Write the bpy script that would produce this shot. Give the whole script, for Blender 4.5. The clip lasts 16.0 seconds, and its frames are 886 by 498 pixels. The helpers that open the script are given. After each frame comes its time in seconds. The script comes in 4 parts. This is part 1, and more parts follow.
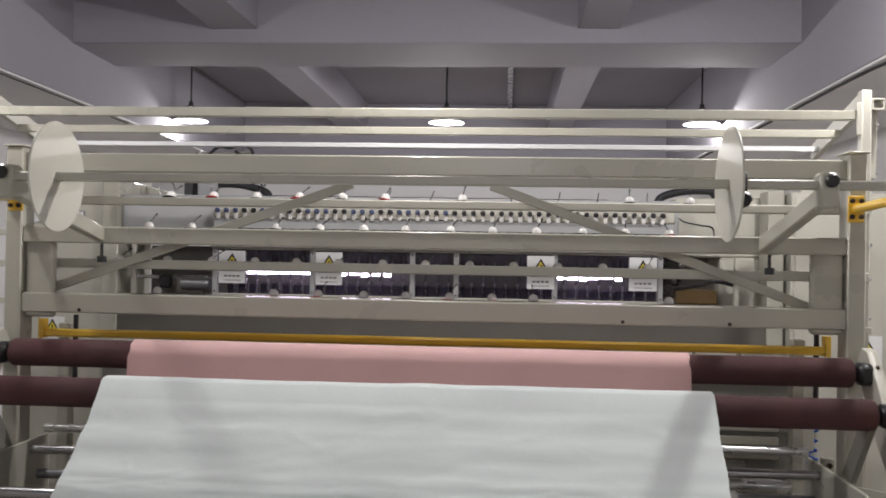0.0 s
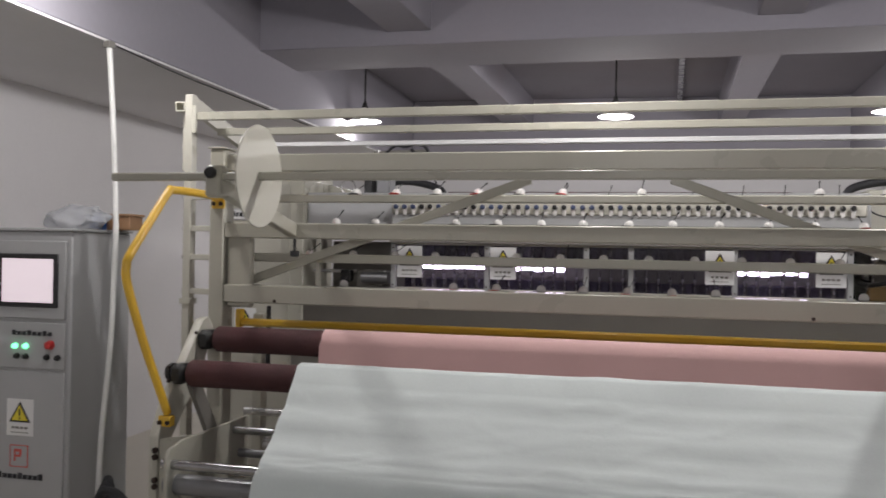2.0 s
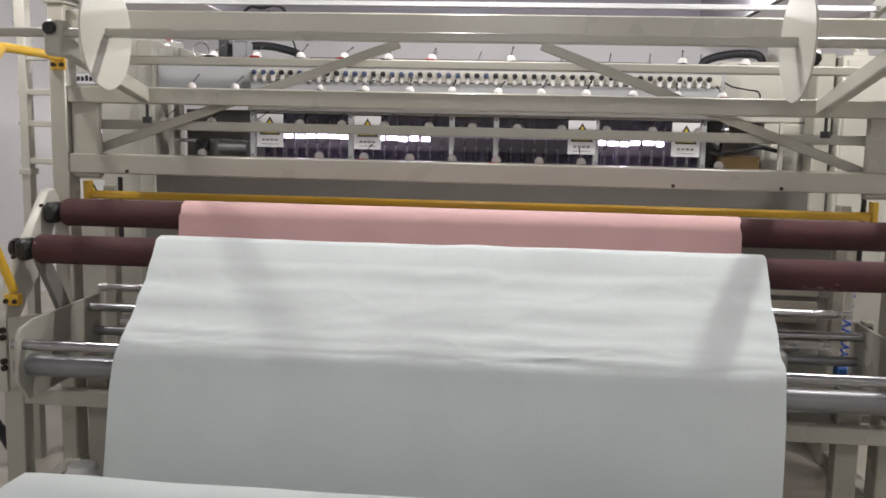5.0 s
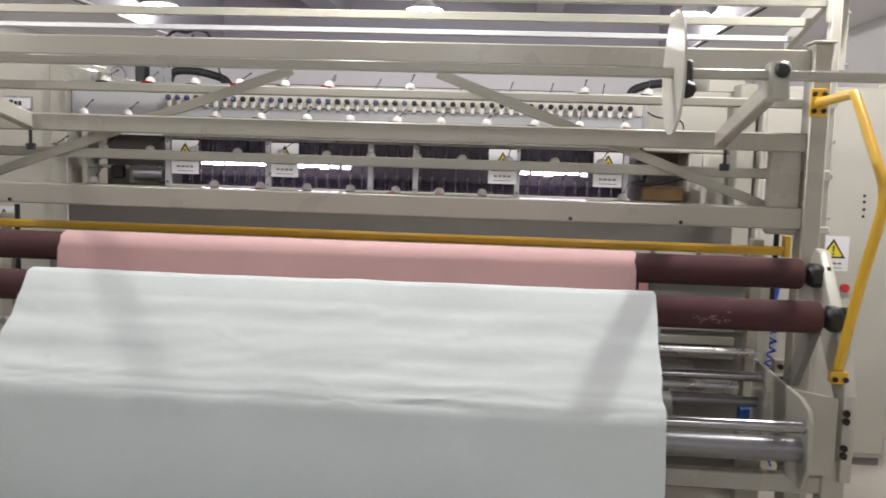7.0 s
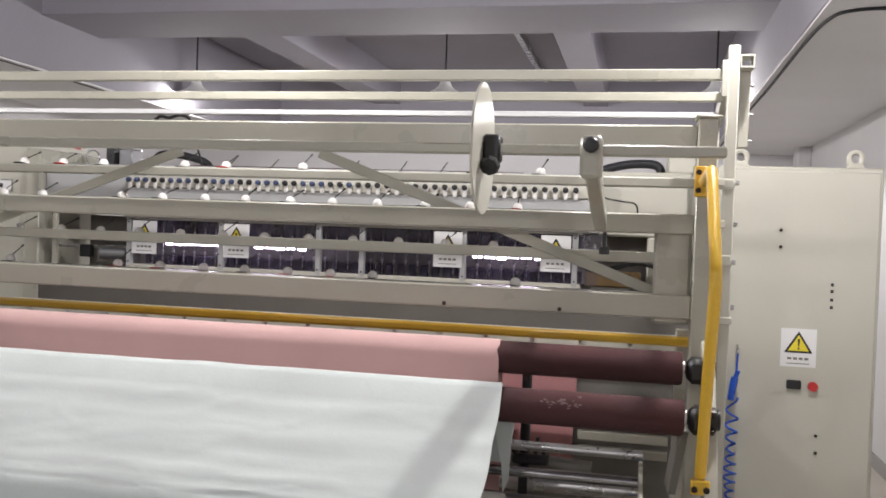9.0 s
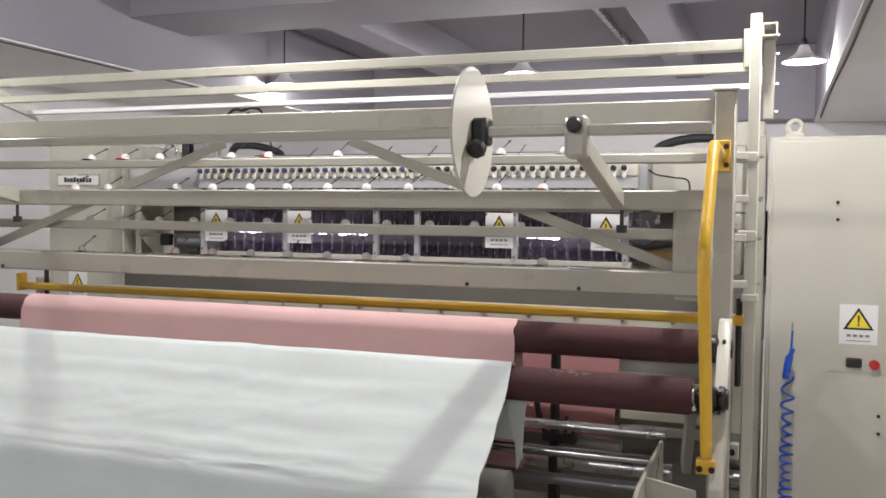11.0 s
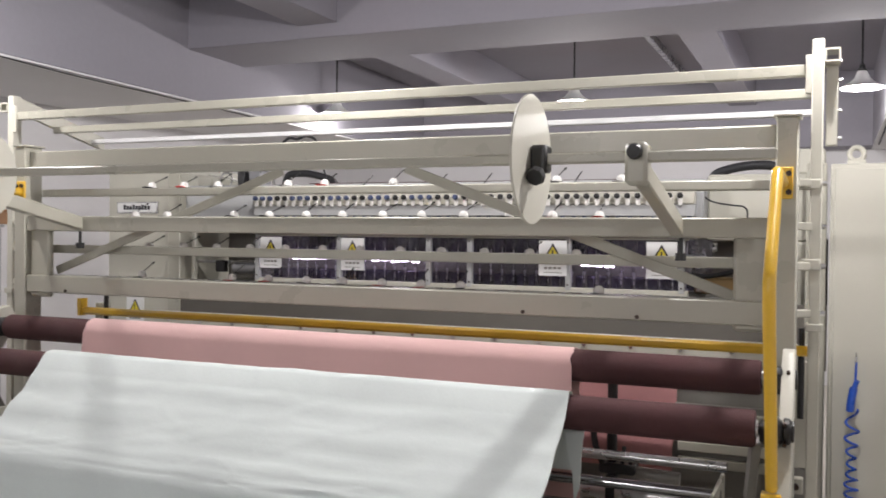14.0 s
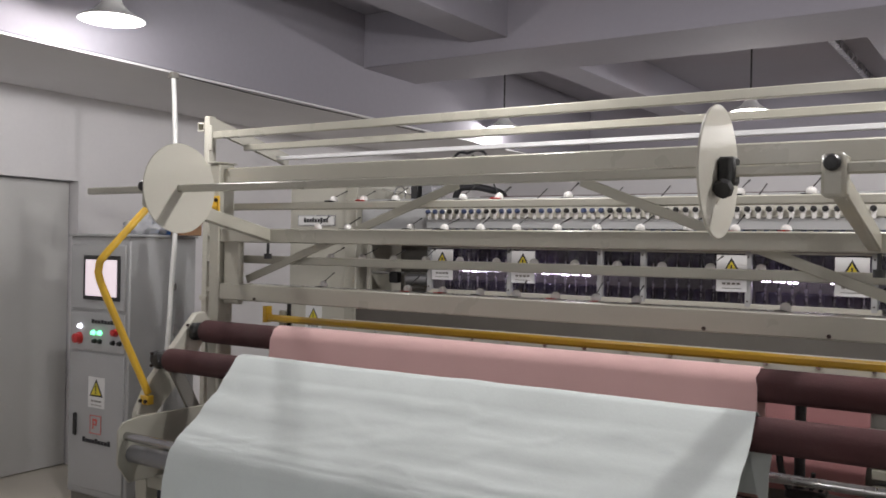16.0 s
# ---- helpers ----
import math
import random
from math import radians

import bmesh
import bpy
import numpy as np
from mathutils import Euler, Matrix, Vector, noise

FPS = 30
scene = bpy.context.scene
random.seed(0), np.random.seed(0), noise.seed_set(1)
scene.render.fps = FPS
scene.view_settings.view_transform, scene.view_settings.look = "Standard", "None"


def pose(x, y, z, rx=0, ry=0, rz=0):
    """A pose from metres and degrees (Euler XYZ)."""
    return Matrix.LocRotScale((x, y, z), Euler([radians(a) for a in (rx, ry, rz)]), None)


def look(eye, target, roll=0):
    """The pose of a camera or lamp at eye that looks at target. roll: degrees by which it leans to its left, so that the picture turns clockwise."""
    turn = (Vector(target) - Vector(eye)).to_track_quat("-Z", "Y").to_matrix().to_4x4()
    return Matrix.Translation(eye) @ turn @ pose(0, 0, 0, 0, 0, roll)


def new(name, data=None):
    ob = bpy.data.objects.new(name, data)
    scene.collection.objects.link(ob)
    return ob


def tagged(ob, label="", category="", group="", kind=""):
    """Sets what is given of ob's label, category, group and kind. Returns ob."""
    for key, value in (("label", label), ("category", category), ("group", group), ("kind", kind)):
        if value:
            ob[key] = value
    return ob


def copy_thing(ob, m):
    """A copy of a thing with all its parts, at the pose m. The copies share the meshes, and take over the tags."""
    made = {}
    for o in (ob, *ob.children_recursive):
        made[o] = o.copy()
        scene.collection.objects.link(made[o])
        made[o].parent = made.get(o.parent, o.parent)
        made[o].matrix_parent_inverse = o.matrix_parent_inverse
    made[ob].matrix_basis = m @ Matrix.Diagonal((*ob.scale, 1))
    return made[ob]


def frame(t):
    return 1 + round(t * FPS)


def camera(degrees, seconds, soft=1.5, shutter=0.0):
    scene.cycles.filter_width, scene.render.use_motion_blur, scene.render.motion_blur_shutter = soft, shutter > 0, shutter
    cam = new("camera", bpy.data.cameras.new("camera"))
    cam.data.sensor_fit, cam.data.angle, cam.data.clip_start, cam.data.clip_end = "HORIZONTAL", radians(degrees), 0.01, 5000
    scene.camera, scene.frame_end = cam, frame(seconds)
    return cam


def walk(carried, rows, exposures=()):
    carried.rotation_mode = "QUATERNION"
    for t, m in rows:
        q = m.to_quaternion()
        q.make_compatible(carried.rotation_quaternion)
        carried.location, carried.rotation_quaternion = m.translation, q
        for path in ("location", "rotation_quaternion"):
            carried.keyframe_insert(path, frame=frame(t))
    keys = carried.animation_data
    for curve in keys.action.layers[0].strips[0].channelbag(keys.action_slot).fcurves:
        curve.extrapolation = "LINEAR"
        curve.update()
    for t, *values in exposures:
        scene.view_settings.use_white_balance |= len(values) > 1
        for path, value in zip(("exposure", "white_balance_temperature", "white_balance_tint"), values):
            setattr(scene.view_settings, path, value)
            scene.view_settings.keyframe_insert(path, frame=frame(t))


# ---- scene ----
cam = camera(52.5, 16.0, soft=1.7, shutter=0.3)
PATH = [
    (0, (0.088, 0.175, 1.653), (-0.055, 2.17, 1.671), 1.0),
    (0.5, (0.004, 0.156, 1.651), (-0.194, 2.146, 1.67), 0.8),
    (1, (-0.043, 0.135, 1.66), (-0.28, 2.12, 1.688), 0.9),
    (1.5, (-0.009, 0.122, 1.65), (-0.348, 2.094, 1.66), 1.0),
    (2, (0.008, 0.105, 1.642), (-0.484, 2.043, 1.646), 1.0),
    (2.5, (-0.076, 0.06, 1.648), (-0.655, 1.975, 1.652), 1.5),
    (3, (-0.064, 0.06, 1.642), (-0.615, 1.983, 1.626), 1.1),
    (3.5, (0.01, 0.101, 1.629), (-0.414, 2.054, 1.561), -0.1),
    (4, (0.027, 0.117, 1.664), (-0.269, 2.089, 1.508), 0.6),
    (4.5, (-0.062, 0.106, 1.636), (-0.271, 2.082, 1.407), 0.9),
    (4.7, (-0.072, 0.13, 1.612), (-0.25, 2.104, 1.34), 1.1),
    (7, (0.351, 0.352, 1.646), (0.207, 2.335, 1.431), 1.7),
    (7.2, (0.509, 0.386, 1.648), (0.354, 2.368, 1.43), 3.2),
    (7.5, (0.668, 0.435, 1.655), (0.534, 2.422, 1.472), 2.1),
    (7.8, (0.759, 0.531, 1.656), (0.677, 2.524, 1.515), 2.5),
    (8, (0.834, 0.591, 1.666), (0.774, 2.586, 1.549), 1.9),
    (8.2, (0.916, 0.617, 1.684), (0.757, 2.609, 1.6), 1.6),
    (8.5, (1.137, 0.672, 1.659), (0.803, 2.644, 1.652), 3.1),
    (8.7, (1.247, 0.666, 1.664), (0.846, 2.625, 1.621), 2.6),
    (9, (1.412, 0.673, 1.661), (0.983, 2.626, 1.626), 2.1),
    (9.2, (1.51, 0.656, 1.644), (0.989, 2.587, 1.612), 2.7),
    (11.3, (1.846, 0.731, 1.683), (1.148, 2.603, 1.594), 0.7),
    (11.5, (1.826, 0.722, 1.674), (1.124, 2.592, 1.593), 0.9),
    (12, (1.782, 0.703, 1.674), (1.07, 2.57, 1.604), 1.0),
    (12.5, (1.813, 0.711, 1.675), (1.083, 2.572, 1.615), 1.0),
    (13, (1.849, 0.734, 1.673), (1.104, 2.589, 1.615), 1.1),
    (13.5, (1.813, 0.708, 1.676), (1.071, 2.565, 1.623), 1.0),
    (14, (1.806, 0.718, 1.677), (1.016, 2.555, 1.653), 0.7),
    (14.5, (1.831, 0.723, 1.68), (0.881, 2.483, 1.678), 0.9),
    (15, (1.817, 0.727, 1.678), (0.734, 2.408, 1.679), 1.2),
    (15.5, (1.747, 0.677, 1.676), (0.624, 2.331, 1.674), 1.3),
    (16, (1.755, 0.669, 1.677), (0.652, 2.338, 1.676), 1.1),
]
EXPOSURES = [(0, -0.63), (0.5, -0.55), (1.0, -0.56), (1.5, -0.75), (2.0, -0.84), (2.5, -0.86), (3.5, -0.8), (4.0, -0.44), (4.5, -0.32), (7, -0.24), (9, -0.25), (12.5, -0.14), (14, -0.24), (14.5, -0.62), (15, -0.69), (16, -0.69)]
TRUE, LIFT = 0.92, 0.1472  # size and lift that put the floor at 0


def placed(p):
    return (p[0] * TRUE, p[1] * TRUE, p[2] * TRUE + LIFT)


walk(cam, [(t, look(placed(eye), placed(target), roll)) for t, eye, target, roll in PATH], EXPOSURES)

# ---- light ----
# the last three hang behind the camera: unseen, added as fill light
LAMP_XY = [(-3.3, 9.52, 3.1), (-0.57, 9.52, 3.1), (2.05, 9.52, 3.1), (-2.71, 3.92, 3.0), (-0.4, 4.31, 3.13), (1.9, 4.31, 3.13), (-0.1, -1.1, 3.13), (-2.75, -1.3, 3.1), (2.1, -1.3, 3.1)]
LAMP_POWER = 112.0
world = bpy.data.worlds.new("world")
scene.world = world
world.use_nodes = True
world.node_tree.nodes["Background"].inputs["Color"].default_value = (0.5, 0.52, 0.6, 1)
world.node_tree.nodes["Background"].inputs["Strength"].default_value = 0.05

# ---- materials ----


def material(name, colour, rough=0.5, metal=0.0, vary=0.06, scale=6.0, fine=60.0, bump=0.05, stain=None, stain_amount=0.0, coat=0.0, sheen=0.0, emit=None, strength=0.0, per_piece=0.0):
    """A surface with variation at two scales, fine relief, and stains if wanted."""
    m = bpy.data.materials.new(name)
    m.use_nodes = True
    nt = m.node_tree
    nodes, links = nt.nodes, nt.links
    bsdf = nodes["Principled BSDF"]
    bsdf.inputs["Roughness"].default_value = rough
    bsdf.inputs["Metallic"].default_value = metal
    bsdf.inputs["Coat Weight"].default_value = coat
    bsdf.inputs["Sheen Weight"].default_value = sheen
    coord = nodes.new("ShaderNodeTexCoord")
    big, small = nodes.new("ShaderNodeTexNoise"), nodes.new("ShaderNodeTexNoise")
    big.inputs["Scale"].default_value, small.inputs["Scale"].default_value = scale, fine
    big.inputs["Detail"].default_value, small.inputs["Detail"].default_value = 5, 3
    for n in (big, small):
        links.new(coord.outputs["Object"], n.inputs["Vector"])
    mixed = nodes.new("ShaderNodeMath")
    mixed.operation = "MULTIPLY_ADD"
    links.new(small.outputs["Fac"], mixed.inputs[0])
    mixed.inputs[1].default_value = 0.35
    links.new(big.outputs["Fac"], mixed.inputs[2])
    ramp = nodes.new("ShaderNodeMapRange")
    ramp.inputs["From Min"].default_value, ramp.inputs["From Max"].default_value = 0.35, 1.0
    ramp.inputs["To Min"].default_value, ramp.inputs["To Max"].default_value = 1 - vary, 1 + vary
    links.new(mixed.outputs[0], ramp.inputs["Value"])
    tint = nodes.new("ShaderNodeMix")
    tint.data_type, tint.blend_type = "RGBA", "MULTIPLY"
    tint.inputs["Factor"].default_value = 1
    tint.inputs["A"].default_value = (*colour, 1)
    links.new(ramp.outputs["Result"], tint.inputs["B"])
    out = tint.outputs["Result"]
    if per_piece:
        info = nodes.new("ShaderNodeObjectInfo")
        pr = nodes.new("ShaderNodeMapRange")
        pr.inputs["To Min"].default_value, pr.inputs["To Max"].default_value = 1 - per_piece, 1 + per_piece
        links.new(info.outputs["Random"], pr.inputs["Value"])
        t2 = nodes.new("ShaderNodeMix")
        t2.data_type, t2.blend_type = "RGBA", "MULTIPLY"
        t2.inputs["Factor"].default_value = 1
        links.new(out, t2.inputs["A"])
        links.new(pr.outputs["Result"], t2.inputs["B"])
        out = t2.outputs["Result"]
    if stain:
        spots = nodes.new("ShaderNodeTexNoise")
        spots.inputs["Scale"].default_value, spots.inputs["Detail"].default_value = scale * 0.45, 8
        links.new(coord.outputs["Object"], spots.inputs["Vector"])
        sr = nodes.new("ShaderNodeMapRange")
        sr.inputs["From Min"].default_value, sr.inputs["From Max"].default_value = 0.52, 0.78
        sr.inputs["To Max"].default_value = stain_amount
        links.new(spots.outputs["Fac"], sr.inputs["Value"])
        t3 = nodes.new("ShaderNodeMix")
        t3.data_type = "RGBA"
        links.new(sr.outputs["Result"], t3.inputs["Factor"])
        links.new(out, t3.inputs["A"])
        t3.inputs["B"].default_value = (*stain, 1)
        out = t3.outputs["Result"]
    links.new(out, bsdf.inputs["Base Color"])
    rr = nodes.new("ShaderNodeMapRange")
    rr.inputs["To Min"].default_value, rr.inputs["To Max"].default_value = max(0.02, rough - 0.12), min(1, rough + 0.12)
    links.new(big.outputs["Fac"], rr.inputs["Value"])
    links.new(rr.outputs["Result"], bsdf.inputs["Roughness"])
    if bump:
        b = nodes.new("ShaderNodeBump")
        b.inputs["Strength"].default_value, b.inputs["Distance"].default_value = bump, 0.01
        links.new(mixed.outputs[0], b.inputs["Height"])
        links.new(b.outputs["Normal"], bsdf.inputs["Normal"])
    if emit:
        bsdf.inputs["Emission Color"].default_value = (*emit, 1)
        bsdf.inputs["Emission Strength"].default_value = strength
    return m


CREAM = material("cream_enamel", (0.43, 0.417, 0.353), 0.3, coat=0.25, vary=0.05, scale=3, fine=90, bump=0.03, stain=(0.36, 0.345, 0.28), stain_amount=0.25)
CREAM_LIGHT = material("ivory_enamel", (0.52, 0.506, 0.44), 0.42, vary=0.04, scale=2, fine=120, bump=0.02, stain=(0.42, 0.41, 0.35), stain_amount=0.2)
GREY_CAB = material("grey_powder_coat", (0.42, 0.425, 0.43), 0.45, vary=0.05, scale=3, fine=160, bump=0.04)
GREY_DARK = material("dark_grey_sheet", (0.2, 0.19, 0.172), 0.5, vary=0.1, scale=4, fine=100, bump=0.04)
WALL = material("white_plaster", (0.71, 0.7, 0.715), 0.85, vary=0.05, scale=1.2, fine=35, bump=0.08, stain=(0.56, 0.55, 0.555), stain_amount=0.35)
# the apron's grey-brown, with the shade behind the rails put into it
APRON = material("shaded_grey_brown_sheet", (0.135, 0.124, 0.108), 0.5, vary=0.12, scale=3, fine=90, bump=0.04)
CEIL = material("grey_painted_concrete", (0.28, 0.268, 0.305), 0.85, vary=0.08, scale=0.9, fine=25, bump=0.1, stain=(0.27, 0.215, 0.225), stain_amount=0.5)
FLOOR = material("beige_epoxy", (0.58, 0.54, 0.47), 0.35, vary=0.08, scale=1.5, fine=40, bump=0.03, stain=(0.32, 0.3, 0.27), stain_amount=0.5)
SKIRT = material("grey_tile_skirting", (0.34, 0.33, 0.32), 0.4)
DOOR = material("grey_door_paint", (0.56, 0.56, 0.55), 0.5, vary=0.04, scale=2)
BURGUNDY = material("burgundy_grip_sleeve", (0.066, 0.024, 0.026), 0.9, vary=0.25, scale=5, fine=260, bump=0.35, stain=(0.13, 0.07, 0.07), stain_amount=0.4)
SCUFF = material("scuffed_sleeve", (0.17, 0.11, 0.11), 0.9, vary=0.2, scale=40)
PINK = material("pink_knit_fabric", (0.68, 0.43, 0.415), 0.9, vary=0.05, scale=4, fine=350, bump=0.25, sheen=0.3)
# pink cloth darkened in colour for the shade inside the machine
SHADED_PINK = material("shaded_pink_quilt", (0.36, 0.17, 0.17), 0.95, vary=0.08, scale=5, fine=200, bump=0.3)
BATTING = material("white_batting", (0.7, 0.755, 0.745), 0.95, vary=0.05, scale=3.2, fine=90, bump=0.12, sheen=0.2)
YELLOW = material("yellow_enamel", (0.78, 0.48, 0.04), 0.35, vary=0.06, scale=5, coat=0.3, stain=(0.4, 0.22, 0.05), stain_amount=0.3)
STEEL = material("brushed_steel", (0.6, 0.6, 0.6), 0.28, metal=1.0, vary=0.08, scale=12, fine=200, bump=0.02)
CHROME = material("polished_chrome", (0.4, 0.4, 0.41), 0.2, metal=1.0, vary=0.05, scale=10, bump=0.01)
SILVER = material("pale_anodised_metal", (0.7, 0.7, 0.71), 0.45, metal=0.25, vary=0.04, scale=3, fine=120, bump=0.01)
ALU = material("grey_roller_sleeve", (0.24, 0.24, 0.25), 0.38, metal=0.5, vary=0.06, scale=8)
BLACK = material("black_plastic", (0.015, 0.015, 0.016), 0.45, vary=0.2, scale=20)
RUBBER = material("black_cable_rubber", (0.02, 0.02, 0.024), 0.6, vary=0.2, scale=14)
BOLT = material("dark_bolt", (0.05, 0.035, 0.03), 0.4, metal=0.7)
CERAMIC = material("white_ceramic", (0.82, 0.8, 0.78), 0.15, vary=0.03, scale=30, coat=0.5)
RED = material("red_plastic", (0.5, 0.03, 0.03), 0.35)
GREEN_GLOW = material("green_indicator", (0.1, 0.7, 0.3), 0.3, emit=(0.2, 1.0, 0.45), strength=4)
WHITE_GLOW = material("white_indicator", (0.8, 0.8, 0.9), 0.3, emit=(0.9, 0.9, 1.0), strength=5)
SCREEN = material("lit_screen", (0.8, 0.72, 0.76), 0.2, emit=(1.0, 0.84, 0.92), strength=0.85)
BULB = material("lamp_bulb", (1, 1, 1), 0.3, emit=(1.0, 0.98, 0.95), strength=60)
SHADE = material("white_enamel_shade", (0.85, 0.85, 0.84), 0.3, vary=0.03)
LED = material("violet_white_led", (1, 0.9, 1), 0.3, emit=(0.95, 0.82, 1.0), strength=20)
PURPLE = material("violet_machine_head", (0.06, 0.054, 0.088), 0.26, metal=0.3, vary=0.35, scale=14, fine=80, per_piece=0.4)
PAPER = material("white_label_paper", (0.8, 0.8, 0.8), 0.6, vary=0.03)
INK = material("black_print", (0.02, 0.02, 0.025), 0.6)
SIGN_YELLOW = material("yellow_print", (0.8, 0.66, 0.05), 0.5)
RED_PRINT = material("red_print", (0.6, 0.1, 0.08), 0.6)
BLUE_HOSE = material("blue_polyurethane_hose", (0.02, 0.09, 0.5), 0.3, coat=0.3)
BLUE = material("blue_paint", (0.03, 0.12, 0.4), 0.4)
WOOD = material("brown_wood", (0.3, 0.17, 0.09), 0.6, vary=0.2, scale=9)
BRASS = material("brown_cast_metal", (0.3, 0.2, 0.09), 0.45, metal=0.5, vary=0.2, scale=10)
PIPE_WHITE = material("white_pvc", (0.8, 0.8, 0.78), 0.35)
BLUE_CAP = material("blue_grey_cap", (0.06, 0.08, 0.16), 0.35)

GLASS = bpy.data.materials.new("clear_acrylic")
GLASS.use_nodes = True
gn = GLASS.node_tree
gn.nodes.remove(gn.nodes["Principled BSDF"])
g_mix, g_tr, g_gl, g_fr = (gn.nodes.new(k) for k in ("ShaderNodeMixShader", "ShaderNodeBsdfTransparent", "ShaderNodeBsdfGlossy", "ShaderNodeFresnel"))
g_tr.inputs["Color"].default_value = (0.9, 0.88, 0.95, 1)
g_gl.inputs["Roughness"].default_value = 0.06
gn.links.new(g_fr.outputs["Fac"], g_mix.inputs["Fac"])
gn.links.new(g_tr.outputs["BSDF"], g_mix.inputs[1])
gn.links.new(g_gl.outputs["BSDF"], g_mix.inputs[2])
gn.links.new(g_mix.outputs["Shader"], gn.nodes["Material Output"].inputs["Surface"])

PLASTIC_BAG = bpy.data.materials.new("clear_plastic_film")
PLASTIC_BAG.use_nodes = True
pb = PLASTIC_BAG.node_tree.nodes["Principled BSDF"]
pb.inputs["Base Color"].default_value = (0.88, 0.9, 0.94, 1)
pb.inputs["Roughness"].default_value = 0.18
pb.inputs["Transmission Weight"].default_value = 0.6

# ---- mesh helpers ----


def box(x0, x1, y0, y1, z0, z1, bevel=0.0, bm=None):
    """A box, with bevelled edges if wanted, added to bm."""
    own = bmesh.new()
    bmesh.ops.create_cube(own, size=1)
    bmesh.ops.scale(own, vec=(abs(x1 - x0), abs(y1 - y0), abs(z1 - z0)), verts=own.verts)
    bmesh.ops.translate(own, vec=((x0 + x1) / 2, (y0 + y1) / 2, (z0 + z1) / 2), verts=own.verts)
    if bevel:
        bmesh.ops.bevel(own, geom=own.edges[:], offset=bevel, segments=1, affect="EDGES")
    return join(bm, own)


def join(bm, own):
    if bm is None:
        return own
    data = bpy.data.meshes.new("scratch")
    own.to_mesh(data)
    own.free()
    bm.from_mesh(data)
    bpy.data.meshes.remove(data)
    return bm


def rod(a, b, r, seg=16, r2=None, bm=None):
    """A round bar from a to b, tapered where r2 is given."""
    a, b = Vector(a), Vector(b)
    own = bmesh.new()
    bmesh.ops.create_cone(own, cap_ends=True, segments=seg, radius1=r, radius2=r if r2 is None else r2, depth=(b - a).length)
    bmesh.ops.transform(own, matrix=Matrix.Translation((a + b) / 2) @ (b - a).to_track_quat("Z", "Y").to_matrix().to_4x4(), verts=own.verts)
    return join(bm, own)


def bar(a, b, w, h, up=(0, 0, 1), bevel=0.003, bm=None):
    """A square bar from a to b: w across, h along up."""
    a, b = Vector(a), Vector(b)
    z = (b - a).normalized()
    x = z.cross(Vector(up)).normalized()
    y = x.cross(z)
    own = box(-w / 2, w / 2, -h / 2, h / 2, -(b - a).length / 2, (b - a).length / 2, bevel)
    m = Matrix((x, -y, z)).transposed().to_4x4()
    bmesh.ops.transform(own, matrix=Matrix.Translation((a + b) / 2) @ m, verts=own.verts)
    bmesh.ops.recalc_face_normals(own, faces=own.faces)
    return join(bm, own)


def smooth_path(points, n=6):
    """A Catmull-Rom curve through the points."""
    p = [Vector(q) for q in points]
    p = [2 * p[0] - p[1], *p, 2 * p[-1] - p[-2]]
    out = []
    for i in range(1, len(p) - 2):
        for k in range(n):
            t = k / n
            out.append(0.5 * (2 * p[i] + (p[i + 1] - p[i - 1]) * t + (2 * p[i - 1] - 5 * p[i] + 4 * p[i + 1] - p[i + 2]) * t * t + (3 * p[i] - p[i - 1] - 3 * p[i + 1] + p[i + 2]) * t**3))
    out.append(p[-2])
    return out


def pipe(path, r, seg=10, bm=None):
    """A round pipe along a path of points."""
    own = bmesh.new()
    path = [Vector(p) for p in path]
    rings, last = [], None
    for i, p in enumerate(path):
        d = (path[min(i + 1, len(path) - 1)] - path[max(i - 1, 0)]).normalized()
        if last is None:
            x = d.orthogonal().normalized()
        else:
            x = (last - d * last.dot(d)).normalized()
        last = x
        y = d.cross(x)
        rings.append([own.verts.new(p + r * (math.cos(2 * math.pi * k / seg) * x + math.sin(2 * math.pi * k / seg) * y)) for k in range(seg)])
    for a, b in zip(rings, rings[1:]):
        for k in range(seg):
            own.faces.new((a[k], a[(k + 1) % seg], b[(k + 1) % seg], b[k]))
    own.faces.new(rings[0][::-1])
    own.faces.new(rings[-1])
    bmesh.ops.recalc_face_normals(own, faces=own.faces)
    return join(bm, own)


def lathe(profile, seg=24, bm=None, matrix=None):
    """A body turned round z from rows of radius and height."""
    own = bmesh.new()
    rings = []
    for r, z in profile:
        rings.append([own.verts.new((r * math.cos(2 * math.pi * k / seg), r * math.sin(2 * math.pi * k / seg), z)) for k in range(seg)])
    for a, b in zip(rings, rings[1:]):
        for k in range(seg):
            own.faces.new((a[k], a[(k + 1) % seg], b[(k + 1) % seg], b[k]))
    own.faces.new(rings[0][::-1])
    own.faces.new(rings[-1])
    bmesh.ops.remove_doubles(own, verts=own.verts, dist=1e-5)
    bmesh.ops.recalc_face_normals(own, faces=own.faces)
    if matrix is not None:
        bmesh.ops.transform(own, matrix=matrix, verts=own.verts)
    return join(bm, own)


def plate(outline, x0, x1, bevel=0.0, bm=None):
    """A plate cut to an outline of (y, z), from x0 to x1."""
    own = bmesh.new()
    face = own.faces.new([own.verts.new((x0, y, z)) for y, z in outline])
    grown = bmesh.ops.extrude_face_region(own, geom=[face])
    bmesh.ops.translate(own, vec=(x1 - x0, 0, 0), verts=[v for v in grown["geom"] if isinstance(v, bmesh.types.BMVert)])
    bmesh.ops.recalc_face_normals(own, faces=own.faces)
    if bevel:
        bmesh.ops.bevel(own, geom=own.edges[:], offset=bevel, segments=1, affect="EDGES")
    return join(bm, own)


